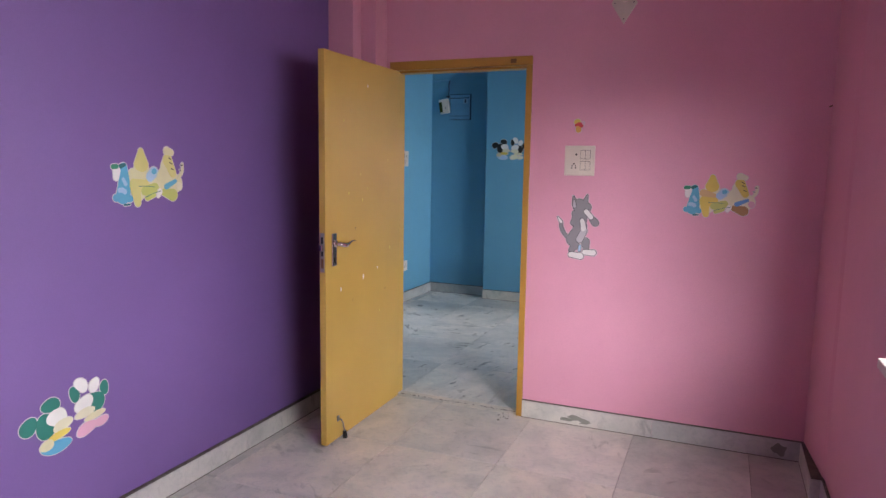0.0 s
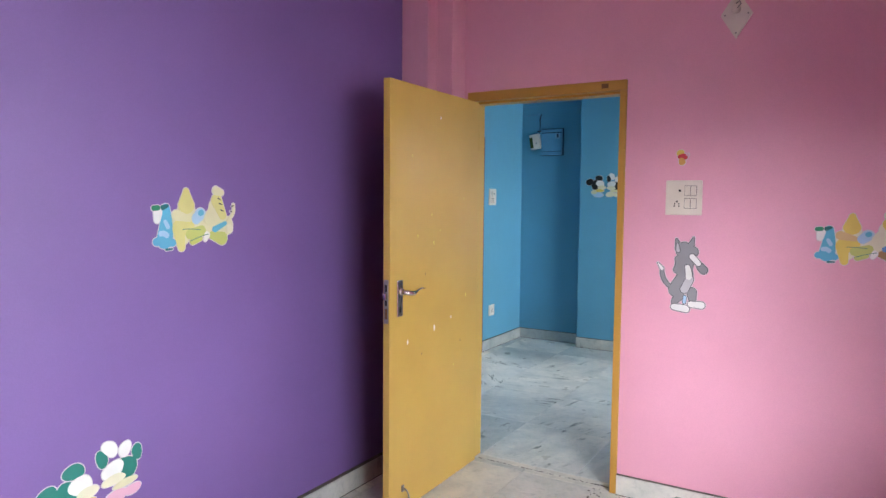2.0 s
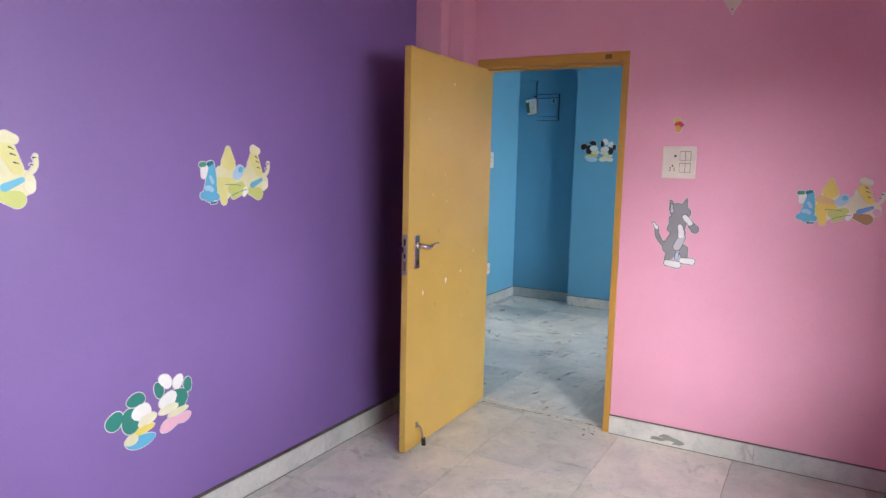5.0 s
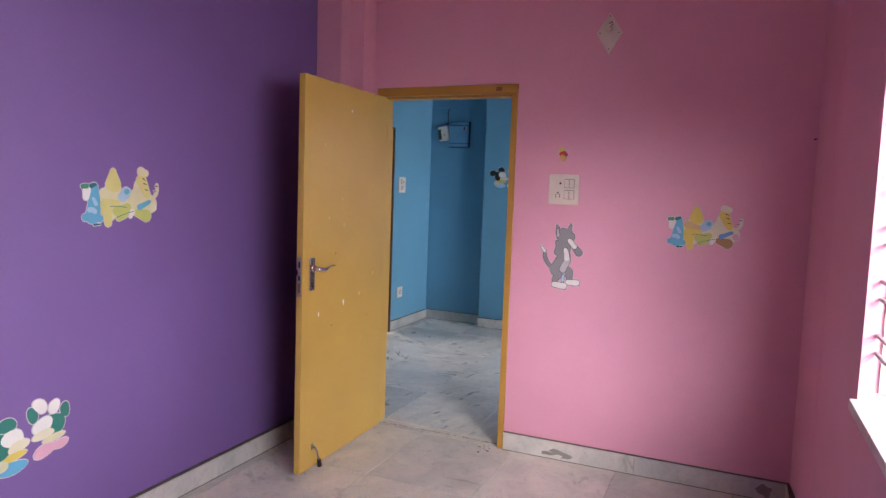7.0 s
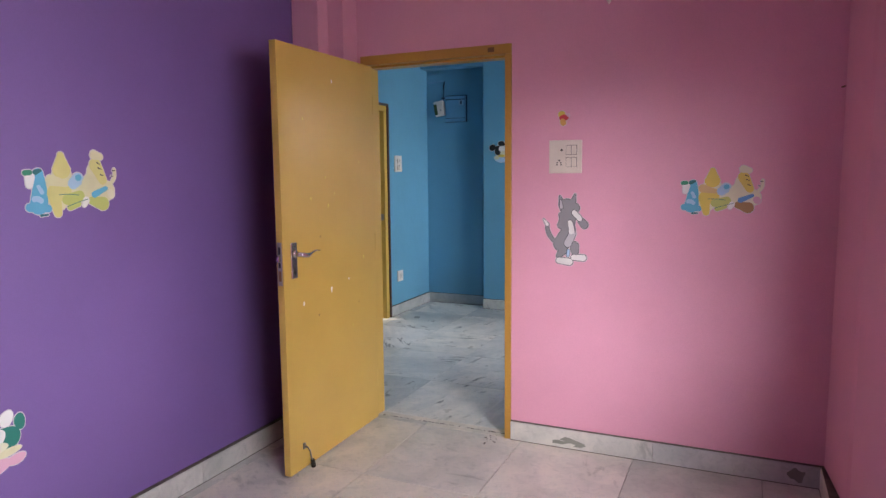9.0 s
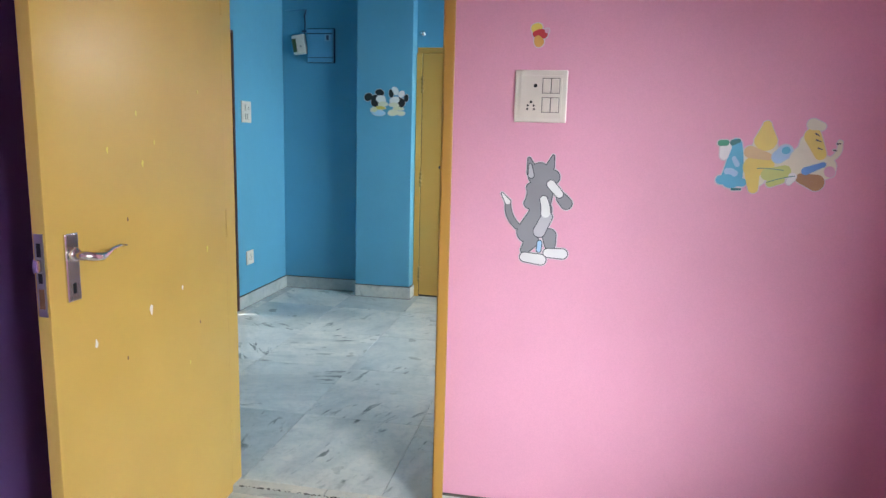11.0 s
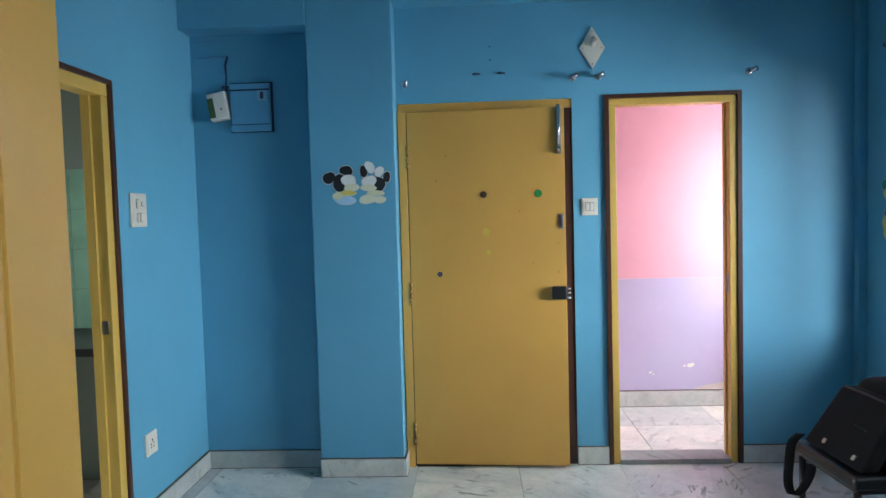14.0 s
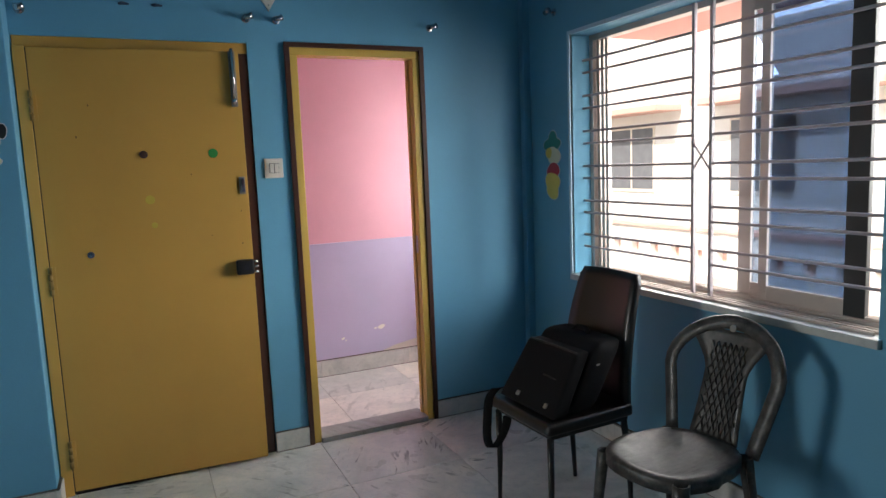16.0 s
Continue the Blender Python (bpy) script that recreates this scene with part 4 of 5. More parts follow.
def backpack(m):
    b = thing("backpack", m, "black nylon backpack leaning on the dining chair's seat", "backpack")

    def slump(bm, k=0.62):
        for v in bm.verts:
            v.co.x += k * v.co.z
        return bm
    bm = box(-0.09, 0.06, -0.20, 0.185, 0.0, 0.27, 0.045, 5)
    for v in bm.verts:
        if v.co.z > 0.16:
            v.co.y *= 1 - 0.5 * (v.co.z - 0.16)
    for v in bm.verts:
        v.co += 0.009 * Vector((noise.noise(v.co * 9), noise.noise(v.co * 9 + Vector((5, 0, 0))), 0))
    part("body", slump(bm), NYLON, b, "", True)
    bm = box(-0.155, -0.086, -0.20, 0.18, 0.0, 0.235, 0.016, 4)
    for v in bm.verts:
        v.co.y *= 1 - 0.6 * v.co.z
    part("front_pocket", slump(bm), NYLON, b, "", True)
    part("piping", slump(tube([(-0.148, -0.165, 0.234), (-0.150, 0.0, 0.237), (-0.148, 0.148, 0.234)], 0.004, 8)), LEATHER, b)
    part("flap_seam", slump(tube([(-0.156, -0.12, 0.13), (-0.158, -0.04, 0.133)], 0.0025, 6)), LEATHER, b)
    for y in (-0.13, 0.06):
        part("buckle", slump(box(-0.163, -0.155, y - 0.009, y + 0.009, 0.03, 0.046, 0.002)), ZIP, b, "small nickel buckle")
    part("zip_pull", slump(box(-0.05, -0.03, -0.197, -0.183, 0.18, 0.188, 0.002)), ZIP, b)
    part("handle", slump(tube([(-0.02, -0.06, 0.262), (-0.02, -0.03, 0.285), (-0.02, 0.03, 0.285), (-0.02, 0.06, 0.262)], 0.009, 8)), NYLON, b, "", True)
    return b


CHAIR_M = pose(0.305, 5.825, 0, 0, 0, 3)
dining_chair(CHAIR_M)
bag = backpack(CHAIR_M @ pose(-0.04, 0.0, 0.482))
strap_rows = []
path = [(-0.20, 0.19, 0.505), (-0.235, 0.20, 0.47), (-0.24, 0.205, 0.38), (-0.245, 0.21, 0.29), (-0.235, 0.195, 0.235), (-0.205, 0.17, 0.27), (-0.19, 0.13, 0.36), (-0.195, 0.12, 0.415)]
fine = []
for i in range(len(path) - 1):
    for k in range(4):
        fine.append(Vector(path[i]).lerp(Vector(path[i + 1]), k / 4))
for _ in range(3):
    fine = [fine[0]] + [(fine[i - 1] + fine[i] * 2 + fine[i + 1]) / 4 for i in range(1, len(fine) - 1)] + [fine[-1]]
strap_rows = [[p + Vector((0.011, -0.017, 0.003)), p, p + Vector((-0.011, 0.017, -0.003))] for p in fine]
strap = part("strap", sheet(strap_rows, 0.004), NYLON, bag, "loose shoulder strap hanging over the seat", True)
strap.matrix_local = (CHAIR_M @ pose(-0.04, 0.0, 0.482)).inverted() @ CHAIR_M

PLASTIC, pnt, pb = shader("worn_black_plastic", 0.3)
pv = coords(pnt)
# paler flecks colour in both the worn patches and the silvery sheen
wear_and_sheen = ramp(pnt, noise_tex(pnt, pv, 18.0, 8, 0.75), [(0.38, (0.018, 0.0185, 0.019)), (0.78, (0.13, 0.122, 0.112))])
pnt.links.new(wear_and_sheen, pb.inputs["Base Color"])
pnt.links.new(ramp(pnt, noise_tex(pnt, coords(pnt, "Object", (14, 60, 14)), 1.0, 6, 0.7), [(0.35, (0.285,) * 3), (0.65, (0.56,) * 3)]), pb.inputs["Roughness"])
bump(pnt, pb, noise_tex(pnt, pv, 34.0, 5, 0.6), 0.25, 0.0015)


def plastic_chair(m):
    c = thing("plastic_chair", m, "worn black moulded plastic chair with an arched openwork back", "chair")
    # dished seat
    bm, rings = bmesh.new(), []
    def edge(a, r):
        ca, sa = math.cos(a), math.sin(a)
        p = 2.6
        k = (abs(ca) ** p + abs(sa) ** p) ** (-1 / p)
        return -0.215 * k * ca * r, 0.205 * k * sa * r * (1 - 0.06 * (1 if ca < 0 else 0))
    prof = [(0.0, -0.016), (0.35, -0.015), (0.62, -0.010), (0.82, -0.002), (0.93, 0.003), (1.0, 0.0), (1.03, -0.010), (1.03, -0.045), (1.0, -0.045), (0.98, -0.014), (0.6, -0.022), (0.0, -0.026)]
    for r, h in prof:
        rings.append([bm.verts.new((*edge(2 * math.pi * k / 40, max(r, 0.001)), 0.435 + h)) for k in range(40)])
    for a, b in zip(rings, rings[1:]):
        for k in range(40):
            bm.faces.new((a[k], a[(k + 1) % 40], b[(k + 1) % 40], b[k]))
    part("seat", bm, PLASTIC, c, "shiny rubbed plastic seat", True)
    lean = lambda z: 0.185 + 0.30 * (z - 0.42)
    bow = lambda y: 0.03 * (1 - (y / 0.2) ** 2)
    arch = []
    for i in range(33):
        s = i / 32 * 2 - 1
        a = abs(s)
        if a > 0.55:
            q = (1 - a) / 0.45
            y, z = 0.17 + 0.055 * q, 0.42 + 0.25 * q
        else:
            q = a / 0.55 * math.pi / 2
            y, z = 0.225 * math.sin(q), 0.67 + 0.175 * math.cos(q)
        y = math.copysign(y, s)
        arch.append((lean(z) + bow(y), y, z))
    rows = []
    for i, p in enumerate(arch):
        q = Vector(arch[min(i + 1, 32)]) - Vector(arch[max(i - 1, 0)])
        side = q.cross(Vector((1, 0, -0.3))).normalized()
        rows.append([Vector(p) + side * w + Vector((d, 0, 0)) for w, d in ((-0.028, 0.007), (-0.023, 0.0), (0.0, -0.004), (0.023, 0.0), (0.028, 0.007))])
    part("back_arch", sheet(rows, 0.010), PLASTIC, c, "", True)
    rows = []
    for i in range(22):
        s = i / 21
        z = 0.425 + 0.39 * s
        w = 0.10 - 0.014 * math.sin(s * math.pi * 0.8) + 0.34 * max(0, s - 0.62) ** 1.35
        rows.append([(lean(z) + bow(w * (k / 4 - 1)) + 0.003, w * (k / 4 - 1), z) for k in range(9)])
    splat = part("splat", sheet(rows, 0.006), PLASTIC, c, "woven pattern splat", True)
    bm = bmesh.new()
    for sgn in (1, -1):
        for j in range(-5, 15):
            pts = []
            for i in range(14):
                z = 0.44 + 0.33 * i / 13
                y = sgn * (j * 0.024 - 0.10 + (z - 0.44) * 0.45)
                if abs(y) < 0.078:
                    pts.append((lean(z) + bow(y) - 0.003, y, z))
            if len(pts) > 1:
                tube(pts, 0.0028, 6, bm)
    part("lattice", bm, PLASTIC, splat, "raised lattice", True)
    part("emblem", disc((lean(0.825) + bow(0) - 0.004, 0.0, 0.825), 0.014, (-1, 0, 0.3), 0.003, 16), plain("dull_emblem", (0.30, 0.26, 0.22), 0.5), c, "round moulded emblem")
    for x, y, dx, dy in ((-0.165, 0.165, -0.04, 0.03), (-0.165, -0.165, -0.04, -0.03), (0.17, 0.16, 0.06, 0.03), (0.17, -0.16, 0.06, -0.03)):
        rows = []
        for i in range(9):
            s = i / 8
            w = 0.034 - 0.014 * s
            rows.append([(x + dx * s + w * math.cos(a) * 0.9, y + dy * s + w * math.sin(a) * 0.9, 0.425 - 0.425 * s) for a in [math.atan2(dy, dx) + t for t in (-1.9, -1.0, -0.35, 0.35, 1.0, 1.9)]])
        part("leg", sheet(rows, 0.006), PLASTIC, c, "", True)
    return c


plastic_chair(pose(0.40, 5.275, 0, 0, 0, 7))

# ---- wall stickers, as loose patches of colour ----
COL = {n: plain("sticker_" + n, c, 0.4, 0, 0.02) for n, c in {
    "white": (0.78, 0.78, 0.76), "cut": (0.62, 0.58, 0.60), "line": (0.03, 0.035, 0.05), "shirt": (0.66, 0.47, 0.22), "lemon": (0.66, 0.63, 0.24), "straw": (0.68, 0.66, 0.42), "cyan": (0.10, 0.42, 0.62), "teal": (0.01, 0.14, 0.15), "yellow": (0.72, 0.58, 0.12), "pale": (0.72, 0.70, 0.52), "lime": (0.50, 0.56, 0.16),
    "sky": (0.38, 0.58, 0.76), "orange": (0.62, 0.36, 0.10), "brown": (0.36, 0.20, 0.08), "grey": (0.27, 0.27, 0.29), "light": (0.50, 0.49, 0.52), "black": (0.012, 0.014, 0.016),
    "red": (0.55, 0.05, 0.06), "rose": (0.70, 0.40, 0.52), "green": (0.03, 0.26, 0.14), "blue": (0.10, 0.28, 0.62), "moss": (0.02, 0.20, 0.16)}.items()}


def blob(u, v, a, b, turn, seed, grow=0.0):
    """A soft uneven oval outline."""
    out = []
    for k in range(22):
        t = 2 * math.pi * k / 22
        r = 1 + 0.07 * math.sin(2 * t + seed) + 0.05 * math.sin(3 * t + 2.3 * seed)
        x, y = (a * r + grow) * math.cos(t), (b * r + grow) * math.sin(t)
        c, s = math.cos(radians(turn)), math.sin(radians(turn))
        out.append((u + x * c - y * s, v + x * s + y * c))
    return out


def sticker(m, size, patches, label, edge=0.0035):
    """patches: (u, v, half width, half height, turn, colour) in parts of size, origin at the middle."""
    s = thing("wall_sticker", m, label, "wall sticker", "wall stickers")
    for i, (u, v, a, b, turn, col) in enumerate(patches):
        out = blob(u * size, v * size, a * size, b * size, turn, i * 1.7, edge)
        part("cut_edge", prism(out, 0.0, 0.0005 + 0.00001 * i), COL["cut"], s, "pale cut edge")
        out = blob(u * size, v * size, a * size, b * size, turn, i * 1.7)
        part("patch", prism(out, 0.0003, 0.0012 + 0.0001 * i), COL[col], s)
    return s

def limb(u0, v0, u1, v1, r0, r1, bend, grow=0.0):
    """A rounded, tapered and bowed strip from one point to another."""
    n, left, right = 10, [], []
    length = max(math.hypot(u1 - u0, v1 - v0), 1e-6)
    du, dv = (u1 - u0) / length, (v1 - v0) / length
    for k in range(n + 1):
        t = k / n
        a = 4 * bend * t * (1 - t)
        u, v, r = u0 + (u1 - u0) * t - dv * a, v0 + (v1 - v0) * t + du * a, r0 + (r1 - r0) * t + grow
        left.append((u - dv * r, v + du * r))
        right.append((u + dv * r, v - du * r))
    turn = math.atan2(dv, du)
    end = [(u1 + (r1 + grow) * math.cos(turn + q), v1 + (r1 + grow) * math.sin(turn + q)) for q in (radians(a) for a in range(-70, 71, 20))]
    start = [(u0 + (r0 + grow) * math.cos(turn + q), v0 + (r0 + grow) * math.sin(turn + q)) for q in (radians(a) for a in range(110, 251, 20))]
    return right + end + left[::-1] + start


def printed(m, groups, label, size=0.01, line=0.0, tints=None):
    """A cut-out sticker of tapered patches; groups of (colour, u0, v0, u1, v1, r0, r1, bend) in centimetres, later ones on top."""
    s = thing("wall_sticker", m, label, "wall sticker", "wall stickers")
    i = 0
    for level, group in enumerate(groups):
        low = 0.0006 + 0.0004 * level
        for col, *shape in group:
            out = [(u * size, v * size) for u, v in limb(*shape)]
            part("cut_edge", prism([(u * size, v * size) for u, v in limb(*shape, 0.3 + line)], 0.0, 0.0004 + 0.000004 * i), COL["cut"], s, "pale cut edge")
            if line:
                part("line", prism([(u * size, v * size) for u, v in limb(*shape, line)], 0.0, low + 0.000003 * i), COL["line"], s, "dark printed line")
            part("patch", prism(out, 0.0002, low + 0.00015 + 0.000012 * i), COL[(tints or {}).get(col, col)], s)
            i += 1
    return s


BAND_BLUE = [("cyan", -12.4, 3.5, -12.9, -6.8, 1.8, 3.2, 0.4), ("cyan", -16.1, -7.5, -9.7, -8.1, 1.4, 1.3, 0), ("white", -15.3, 2.4, -15.6, 0.0, 1.7, 1.3, 0), ("green", -16.9, 3.8, -15.3, 3.9, 0.9, 0.9, 0),
             ("teal", -13.4, 4.0, -11.7, 4.6, 0.9, 0.6, 0), ("sky", -14.3, -4.8, -12.1, -5.4, 1.0, 1.0, 0.3), ("sky", -12.6, -0.8, -11.6, -2.6, 0.7, 0.8, 0), ("teal", -12.4, -10.3, -10.0, -10.2, 0.4, 0.3, 0)]
BAND_BASE = [("pale", -8.0, -2.0, 13.0, -2.8, 4.4, 3.6, 0), ("pale", -4.0, 3.0, -6.0, -6.0, 3.6, 3.2, 0), ("pale", 9.0, 4.0, 9.0, -4.0, 3.4, 4.0, 0)]
BAND_GOLD = [("yellow", -4.0, 5.1, -4.0, 9.5, 3.4, 1.3, 0), ("yellow", -6.5, -3.2, -2.6, -2.4, 3.4, 1.8, 0), ("yellow", -7.0, -5.4, -6.3, -9.8, 2.2, 1.5, 0), ("shirt", -8.1, 1.3, -2.7, 0.0, 1.9, 1.1, 0),
             ("lime", -2.7, -5.4, 2.2, -4.3, 1.8, 1.9, 0), ("lime", -1.6, -8.0, 1.6, -7.0, 1.2, 1.0, 0), ("sky", 0.0, 0.0, 1.9, 1.6, 2.0, 2.2, 0), ("cyan", 1.9, 2.0, 2.2, 2.1, 1.1, 1.1, 0), ("pale", 5.4, 0.0, 7.0, 2.2, 2.2, 1.9, 0),
             ("yellow", 9.1, 6.5, 11.8, 1.1, 2.4, 1.7, 0), ("pale", 8.9, 10.0, 11.3, 9.4, 1.7, 1.2, 0)]
BAND_REST = [("pale", 14.5, -0.5, 16.9, 4.8, 0.7, 0.7, -1.0), ("brown", 7.0, -6.2, 11.3, -7.4, 1.5, 2.5, 0), ("blue", 8.1, -4.0, 12.9, -1.9, 1.2, 0.8, 0), ("white", 4.6, -5.9, 3.8, -7.5, 1.3, 0.8, 0), ("rose", 14.8, -3.8, 15.0, -4.2, 1.5, 1.5, 0)]
BAND_MARKS = [("line", 9.8, 7.3, 11.0, 6.6, 0.25, 0.1, 0), ("line", 10.2, 5.4, 11.6, 4.9, 0.25, 0.1, 0), ("line", 11.0, 3.0, 12.2, 2.6, 0.25, 0.1, 0), ("line", 15.4, 2.5, 16.2, 2.3, 0.2, 0.1, 0), ("line", 16.2, 4.4, 17.0, 4.5, 0.25, 0.15, 0),
              ("moss", -5.6, -3.6, 1.8, -4.0, 0.12, 0.12, 0.2), ("moss", -2.6, -7.8, 5.2, -5.6, 0.12, 0.12, 0.2), ("brown", 9.6, -7.6, 12.4, -7.9, 0.15, 0.15, 0.5)]
BAND = (BAND_BASE, BAND_BLUE, BAND_GOLD, BAND_REST, BAND_MARKS)
printed(on_wall(0.236, PY, 1.343, "-y"), BAND, "multicoloured cut-out wall sticker in yellow and blue on pink paint")
FADED = {"yellow": "lemon", "shirt": "straw", "brown": "lime", "rose": "pale", "blue": "cyan", "pale": "straw"}
for y, z in ((2.03, 1.412), (1.03, 1.42)):
    printed(on_wall(PX, y, z, "+x"), BAND, "faded blue and yellow cut-out wall sticker on purple paint", 0.0108, 0.0, FADED)
PAIR = [(-0.41, 0.13, 0.095, 0.085, 10, "black"), (-0.15, 0.23, 0.095, 0.075, -10, "black"), (0.11, 0.21, 0.055, 0.085, 0, "black"), (0.45, 0.12, 0.055, 0.075, 0, "black"), (-0.24, 0.05, 0.11, 0.13, 20, "black"), (0.31, 0.02, 0.11, 0.12, 0, "black"),
        (-0.12, 0.08, 0.115, 0.085, -8, "white"), (-0.08, -0.02, 0.115, 0.055, 0, "pale"), (0.19, 0.06, 0.105, 0.085, 8, "white"), (0.18, -0.03, 0.115, 0.05, 0, "pale"), (0.20, 0.27, 0.065, 0.085, 30, "white"), (0.34, 0.20, 0.06, 0.075, -20, "white")]
PAIR += [(-0.14, -0.10, 0.12, 0.04, 0, "yellow"), (-0.19, -0.20, 0.165, 0.065, -6, "sky"), (-0.28, -0.14, 0.08, 0.05, 0, "straw"), (0.16, -0.20, 0.12, 0.065, 0, "pale"), (0.33, -0.21, 0.09, 0.05, 0, "pale"), (0.28, -0.11, 0.13, 0.035, 0, "straw")]
sticker(on_wall(-1.898, 6.87, 1.640, "-y"), 0.375, PAIR, "black and white cut-out wall sticker on the blue pier")
tint = {"black": "moss", "yellow": "yellow"}
pair2 = [(u, v, a, b, t, "rose" if (c == "pale" and u > 0.1 and v < -0.15) else "cyan" if c == "sky" else tint.get(c, c)) for u, v, a, b, t, c in PAIR]
sticker(on_wall(PX, 1.60, 0.515, "+x") @ Matrix.Rotation(radians(10), 4, "Z"), 0.375, pair2, "white, green and pink cut-out wall sticker on purple paint")

TALL_FUR = [("grey", -6.6, -5.2, -9.8, 2.6, 1.0, 0.9, 1.0), ("white", -9.9, 2.6, -11.8, 5.2, 0.85, 0.25, 0), ("grey", -3.0, -7.2, 1.5, 0.5, 3.4, 3.1, 0), ("grey", 0.5, 0.0, 1.6, 7.2, 3.2, 3.2, 0), ("grey", -2.2, 7.4, -2.6, 2.6, 1.7, 1.9, 0.6),
            ("grey", -1.5, -10.0, -3.6, -13.2, 2.3, 1.3, 0), ("grey", 4.2, -8.0, 4.6, -11.0, 2.2, 1.7, 0), ("grey", 9.2, 2.8, 7.6, 4.6, 1.8, 1.6, 0), ("grey", 0.4, 11.8, 4.2, 11.2, 3.9, 2.4, 0), ("grey", -2.2, 12.8, -3.4, 16.9, 1.8, 0.4, 0), ("grey", 3.4, 14.6, 4.3, 18.0, 1.3, 0.3, 0)]
TALL_PALE = [("light", -2.6, 11.6, -3.0, 14.9, 0.9, 0.4, 0), ("light", 0.9, -6.8, 3.2, -1.8, 1.9, 1.7, 0), ("sky", 1.2, -10.5, 1.0, -13.0, 0.7, 0.7, 0), ("white", 4.0, 8.9, 6.8, 5.8, 1.3, 1.2, 0), ("white", 1.9, 3.8, 2.7, -0.6, 1.2, 1.5, 0.2),
             ("white", 4.0, -13.8, 8.8, -13.9, 1.4, 1.6, 0), ("white", -3.6, -15.6, 1.8, -16.2, 1.5, 1.7, 0)]
printed(on_wall(-0.484, PY, 1.145, "-y"), (TALL_FUR, TALL_PALE), "tall grey and white cut-out wall sticker under the switch board", 0.01, 0.26)
SMALL = [(-0.05, 0.22, 0.22, 0.2, 0, "yellow"), (0.1, 0.0, 0.28, 0.2, 0, "red"), (0.05, -0.28, 0.2, 0.22, 0, "orange"), (0.36, 0.12, 0.1, 0.08, 20, "rose")]
sticker(on_wall(-0.51, PY, 1.706, "-y"), 0.08, SMALL, "tiny red and yellow wall sticker above the switch board", 0.003)
POST = [(0.0, 0.30, 0.21, 0.10, 0, "moss"), (0.02, 0.41, 0.09, 0.09, 0, "moss"), (0.04, 0.15, 0.16, 0.12, 0, "pale"), (-0.08, 0.19, 0.08, 0.07, 0, "yellow"), (0.02, -0.06, 0.15, 0.11, 0, "red"), (0.0, -0.22, 0.17, 0.14, 0, "yellow"), (0.0, -0.34, 0.15, 0.12, 0, "yellow")]
sticker(on_wall(WX, 6.765, 1.44, "-x"), 0.40, POST, "upright green, red and yellow wall sticker beside the window", 0.004)

# ---- small wear ----
PLASTER = plain("bare_plaster", (0.62, 0.56, 0.50), 0.9, 0, 0.6, 60)
for x, z, s in ((0.325, 0.305, 0.028), (0.03, 0.255, 0.014), (0.28, 0.30, 0.012), (0.05, 0.24, 0.008)):
    ch = thing("plaster_chip", on_wall(x, 8.155, z, "-y"), "white chip in the lavender dado", "paint chip", "dado chips")
    part("chip", prism(blob(0, 0, s, s * 0.55, 20, x * 9), 0.0005, 0.0012), CHIP, ch)
ch = thing("plaster_chip", on_wall(0.52, 8.155, 0.15, "-y"), "crumbled plaster above the bathroom skirting", "crumbled plaster")
part("chip", prism([(-0.2, -0.03), (0.2, -0.03), (0.2, 0.06), (0.12, 0.035), (0.02, 0.02), (-0.1, 0.0)], 0.0005, 0.003), PLASTER, ch)
mk = thing("wall_mark", on_wall(0.70, PY, 1.787, "-y"), "small dark nail mark on the pink wall", "nail mark")
part("mark", prism(blob(0, 0, 0.010, 0.004, 15, 1.0), 0.0, 0.0012), WOOD, mk)

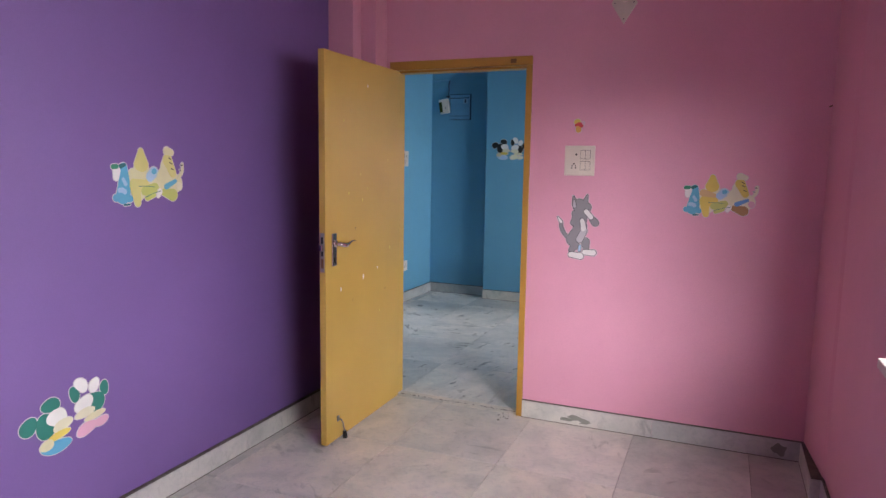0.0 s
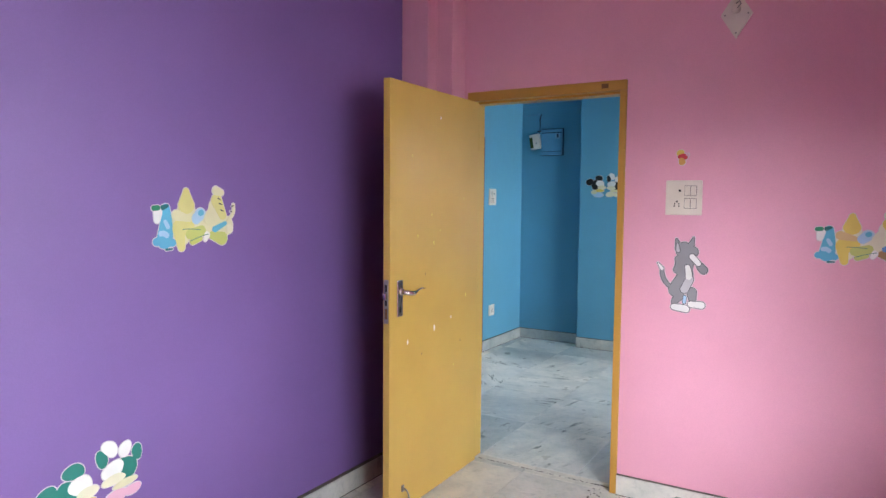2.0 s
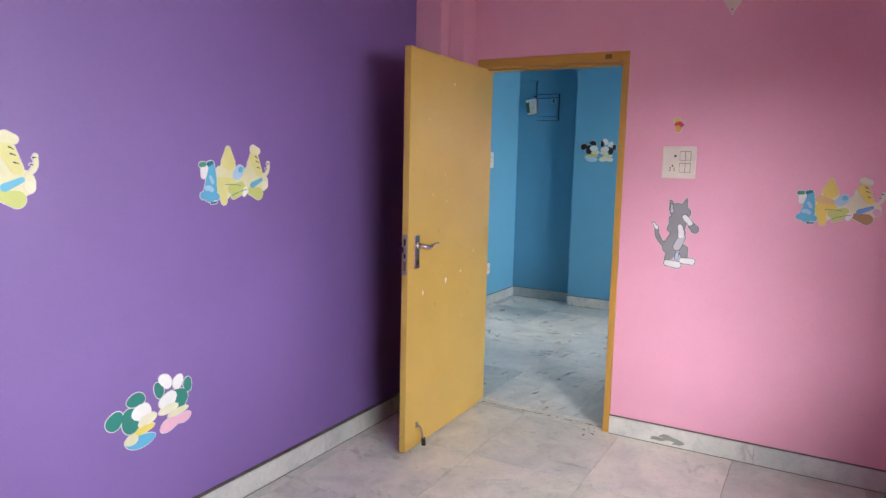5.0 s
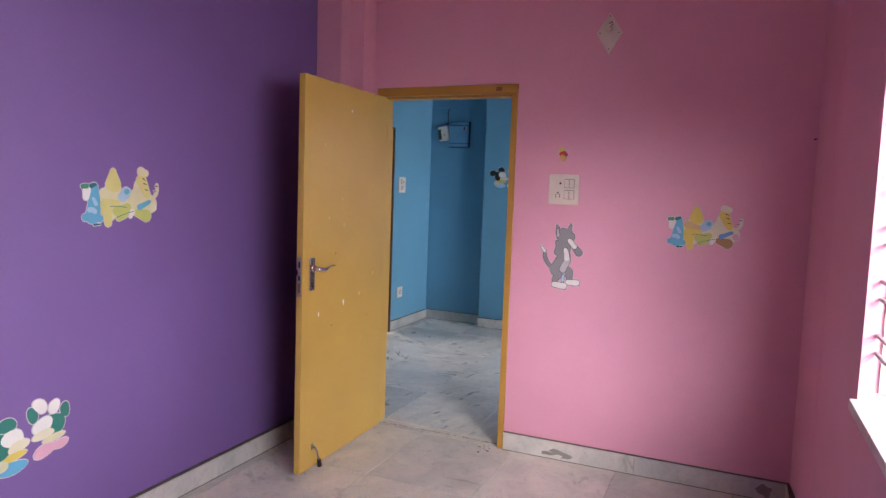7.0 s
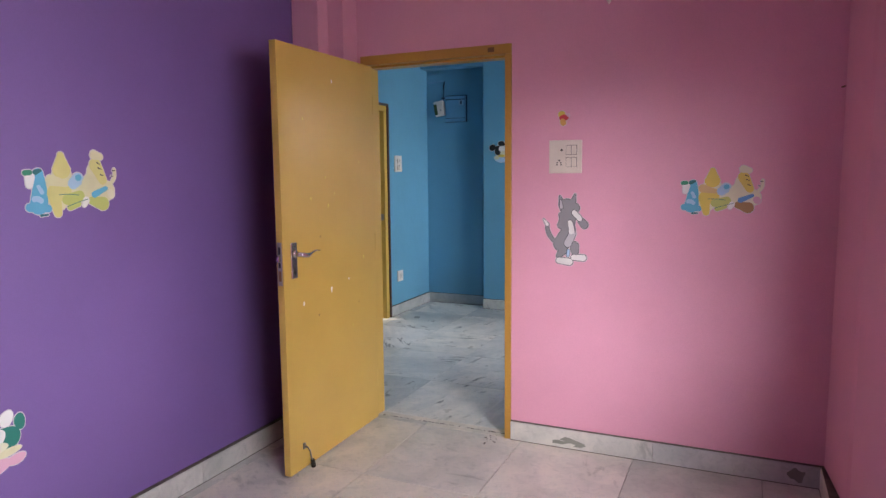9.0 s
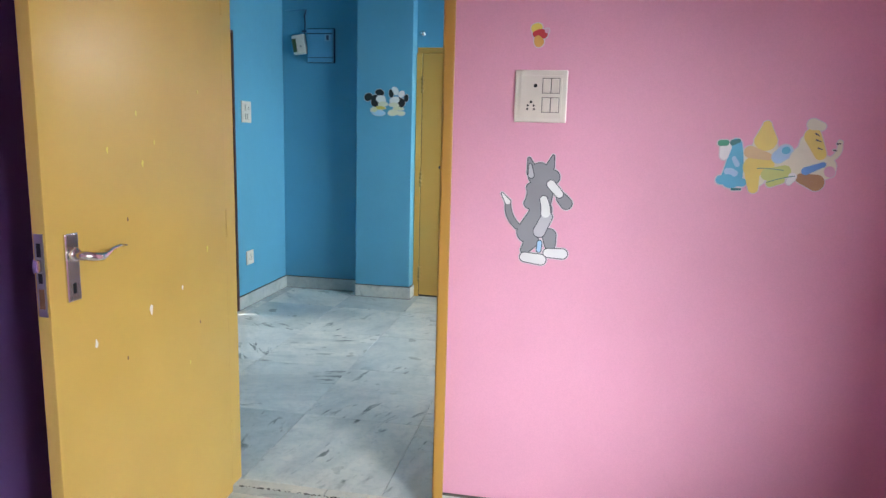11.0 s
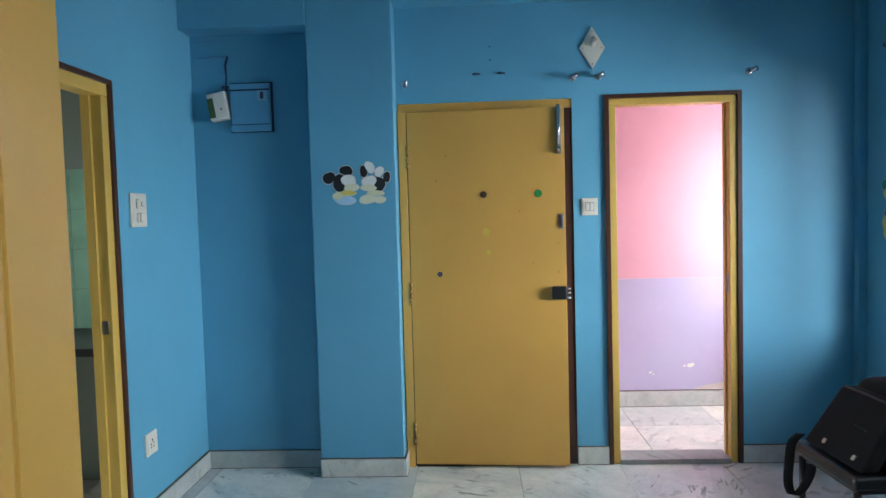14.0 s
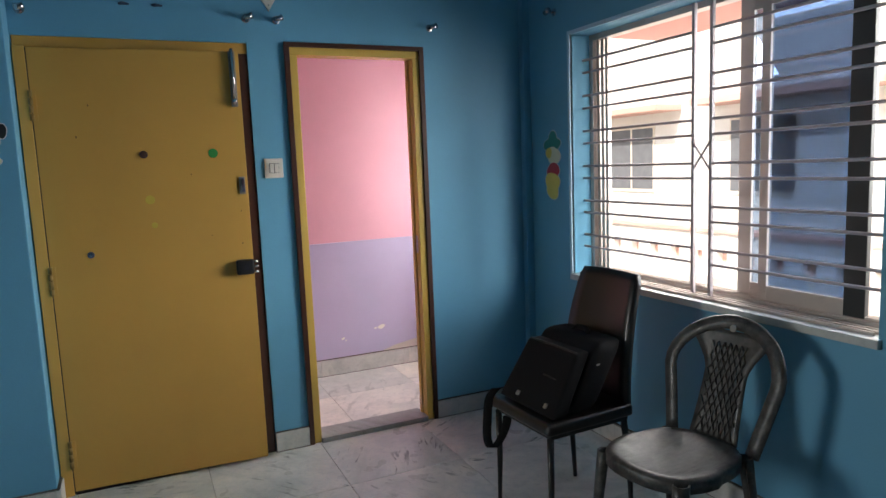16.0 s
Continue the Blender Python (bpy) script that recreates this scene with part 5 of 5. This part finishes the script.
# ---- crumbled joint and grit by the bedroom door ----
GRIT = plain("dark_floor_grit", (0.07, 0.06, 0.05), 0.9, 0, 0.4, 80)
rnd = random.Random(8)
bm = bmesh.new()
for k in range(110):
    u = -1.60 + 0.79 * k / 109
    w, off = rnd.uniform(0.001, 0.006), rnd.uniform(-0.003, 0.003)
    if rnd.random() < 0.75:
        disc((u, PY + 0.05 + off, 0.0), w, (0, 0, 1), 0.0012, 6, bm=bm)
tagged(part("joint_grit", bm, GRIT), "dark grit along the crumbled floor joint under the door", "floor grit", kind="stuff")
bm = bmesh.new()
for k in range(26):
    disc((rnd.gauss(0.12, 0.16), rnd.gauss(5.45, 0.16), 0.0), rnd.uniform(0.002, 0.008), (0, 0, 1), 0.0012, 6, bm=bm)
for k in range(14):
    disc((rnd.gauss(-0.86, 0.04), rnd.gauss(3.60, 0.03), 0.0), rnd.uniform(0.002, 0.007), (0, 0, 1), 0.0012, 6, bm=bm)
tagged(part("floor_grit", bm, GRIT), "scattered dark grit and stains on the marble floor", "floor grit", kind="stuff")

# ---- floor tiles ----


def tile_mesh(w, d, mat):
    return mesh_of(box(-w / 2, w / 2, -d / 2, d / 2, -0.006, 0.0, 0.0015, 1), "tile", mat)


TILES = {}


def lay(xs, ys, mat=MARBLE):
    for xa, xb in zip(xs, xs[1:]):
        for ya, yb in zip(ys, ys[1:]):
            key = (round(xb - xa, 3), round(yb - ya, 3), mat.name)
            if key not in TILES:
                TILES[key] = tile_mesh(key[0] - 0.0024, key[1] - 0.0024, mat)
            t = new("tile", TILES[key])
            t.parent = floor_base
            t.location = ((xa + xb) / 2, (ya + yb) / 2, 0)


def steps(lo, hi, at, pitch):
    k = math.ceil((lo - at) / pitch + 0.02)
    out = [lo]
    while at + k * pitch < hi - 0.02 * pitch:
        out.append(at + k * pitch)
        k += 1
    return out + [hi]


lay(steps(PX, RX, -0.713, 0.585), steps(BY0, PY + 0.05, 2.955, 0.685), SOFT_MARBLE)
lay([-1.629, -1.25, -0.809], [PY + 0.05, HY], SOFT_MARBLE)
lay(steps(LX, WX, -1.032, 0.582), steps(HY, FY, 5.772, 0.685))
lay(steps(-1.63, -0.735, -1.032, 0.582), [FY, FY + 0.14])
lay(steps(-0.82, 1.2, -0.2, 0.582), [FY + 0.14, 7.70, 8.155], SOFT_MARBLE)
lay(steps(-4.7, LX - 0.13, -4.0, 0.582), steps(4.3, 6.85, 5.0, 0.685))
lay([LX - 0.13, LX], [5.186, 5.65, 6.099])
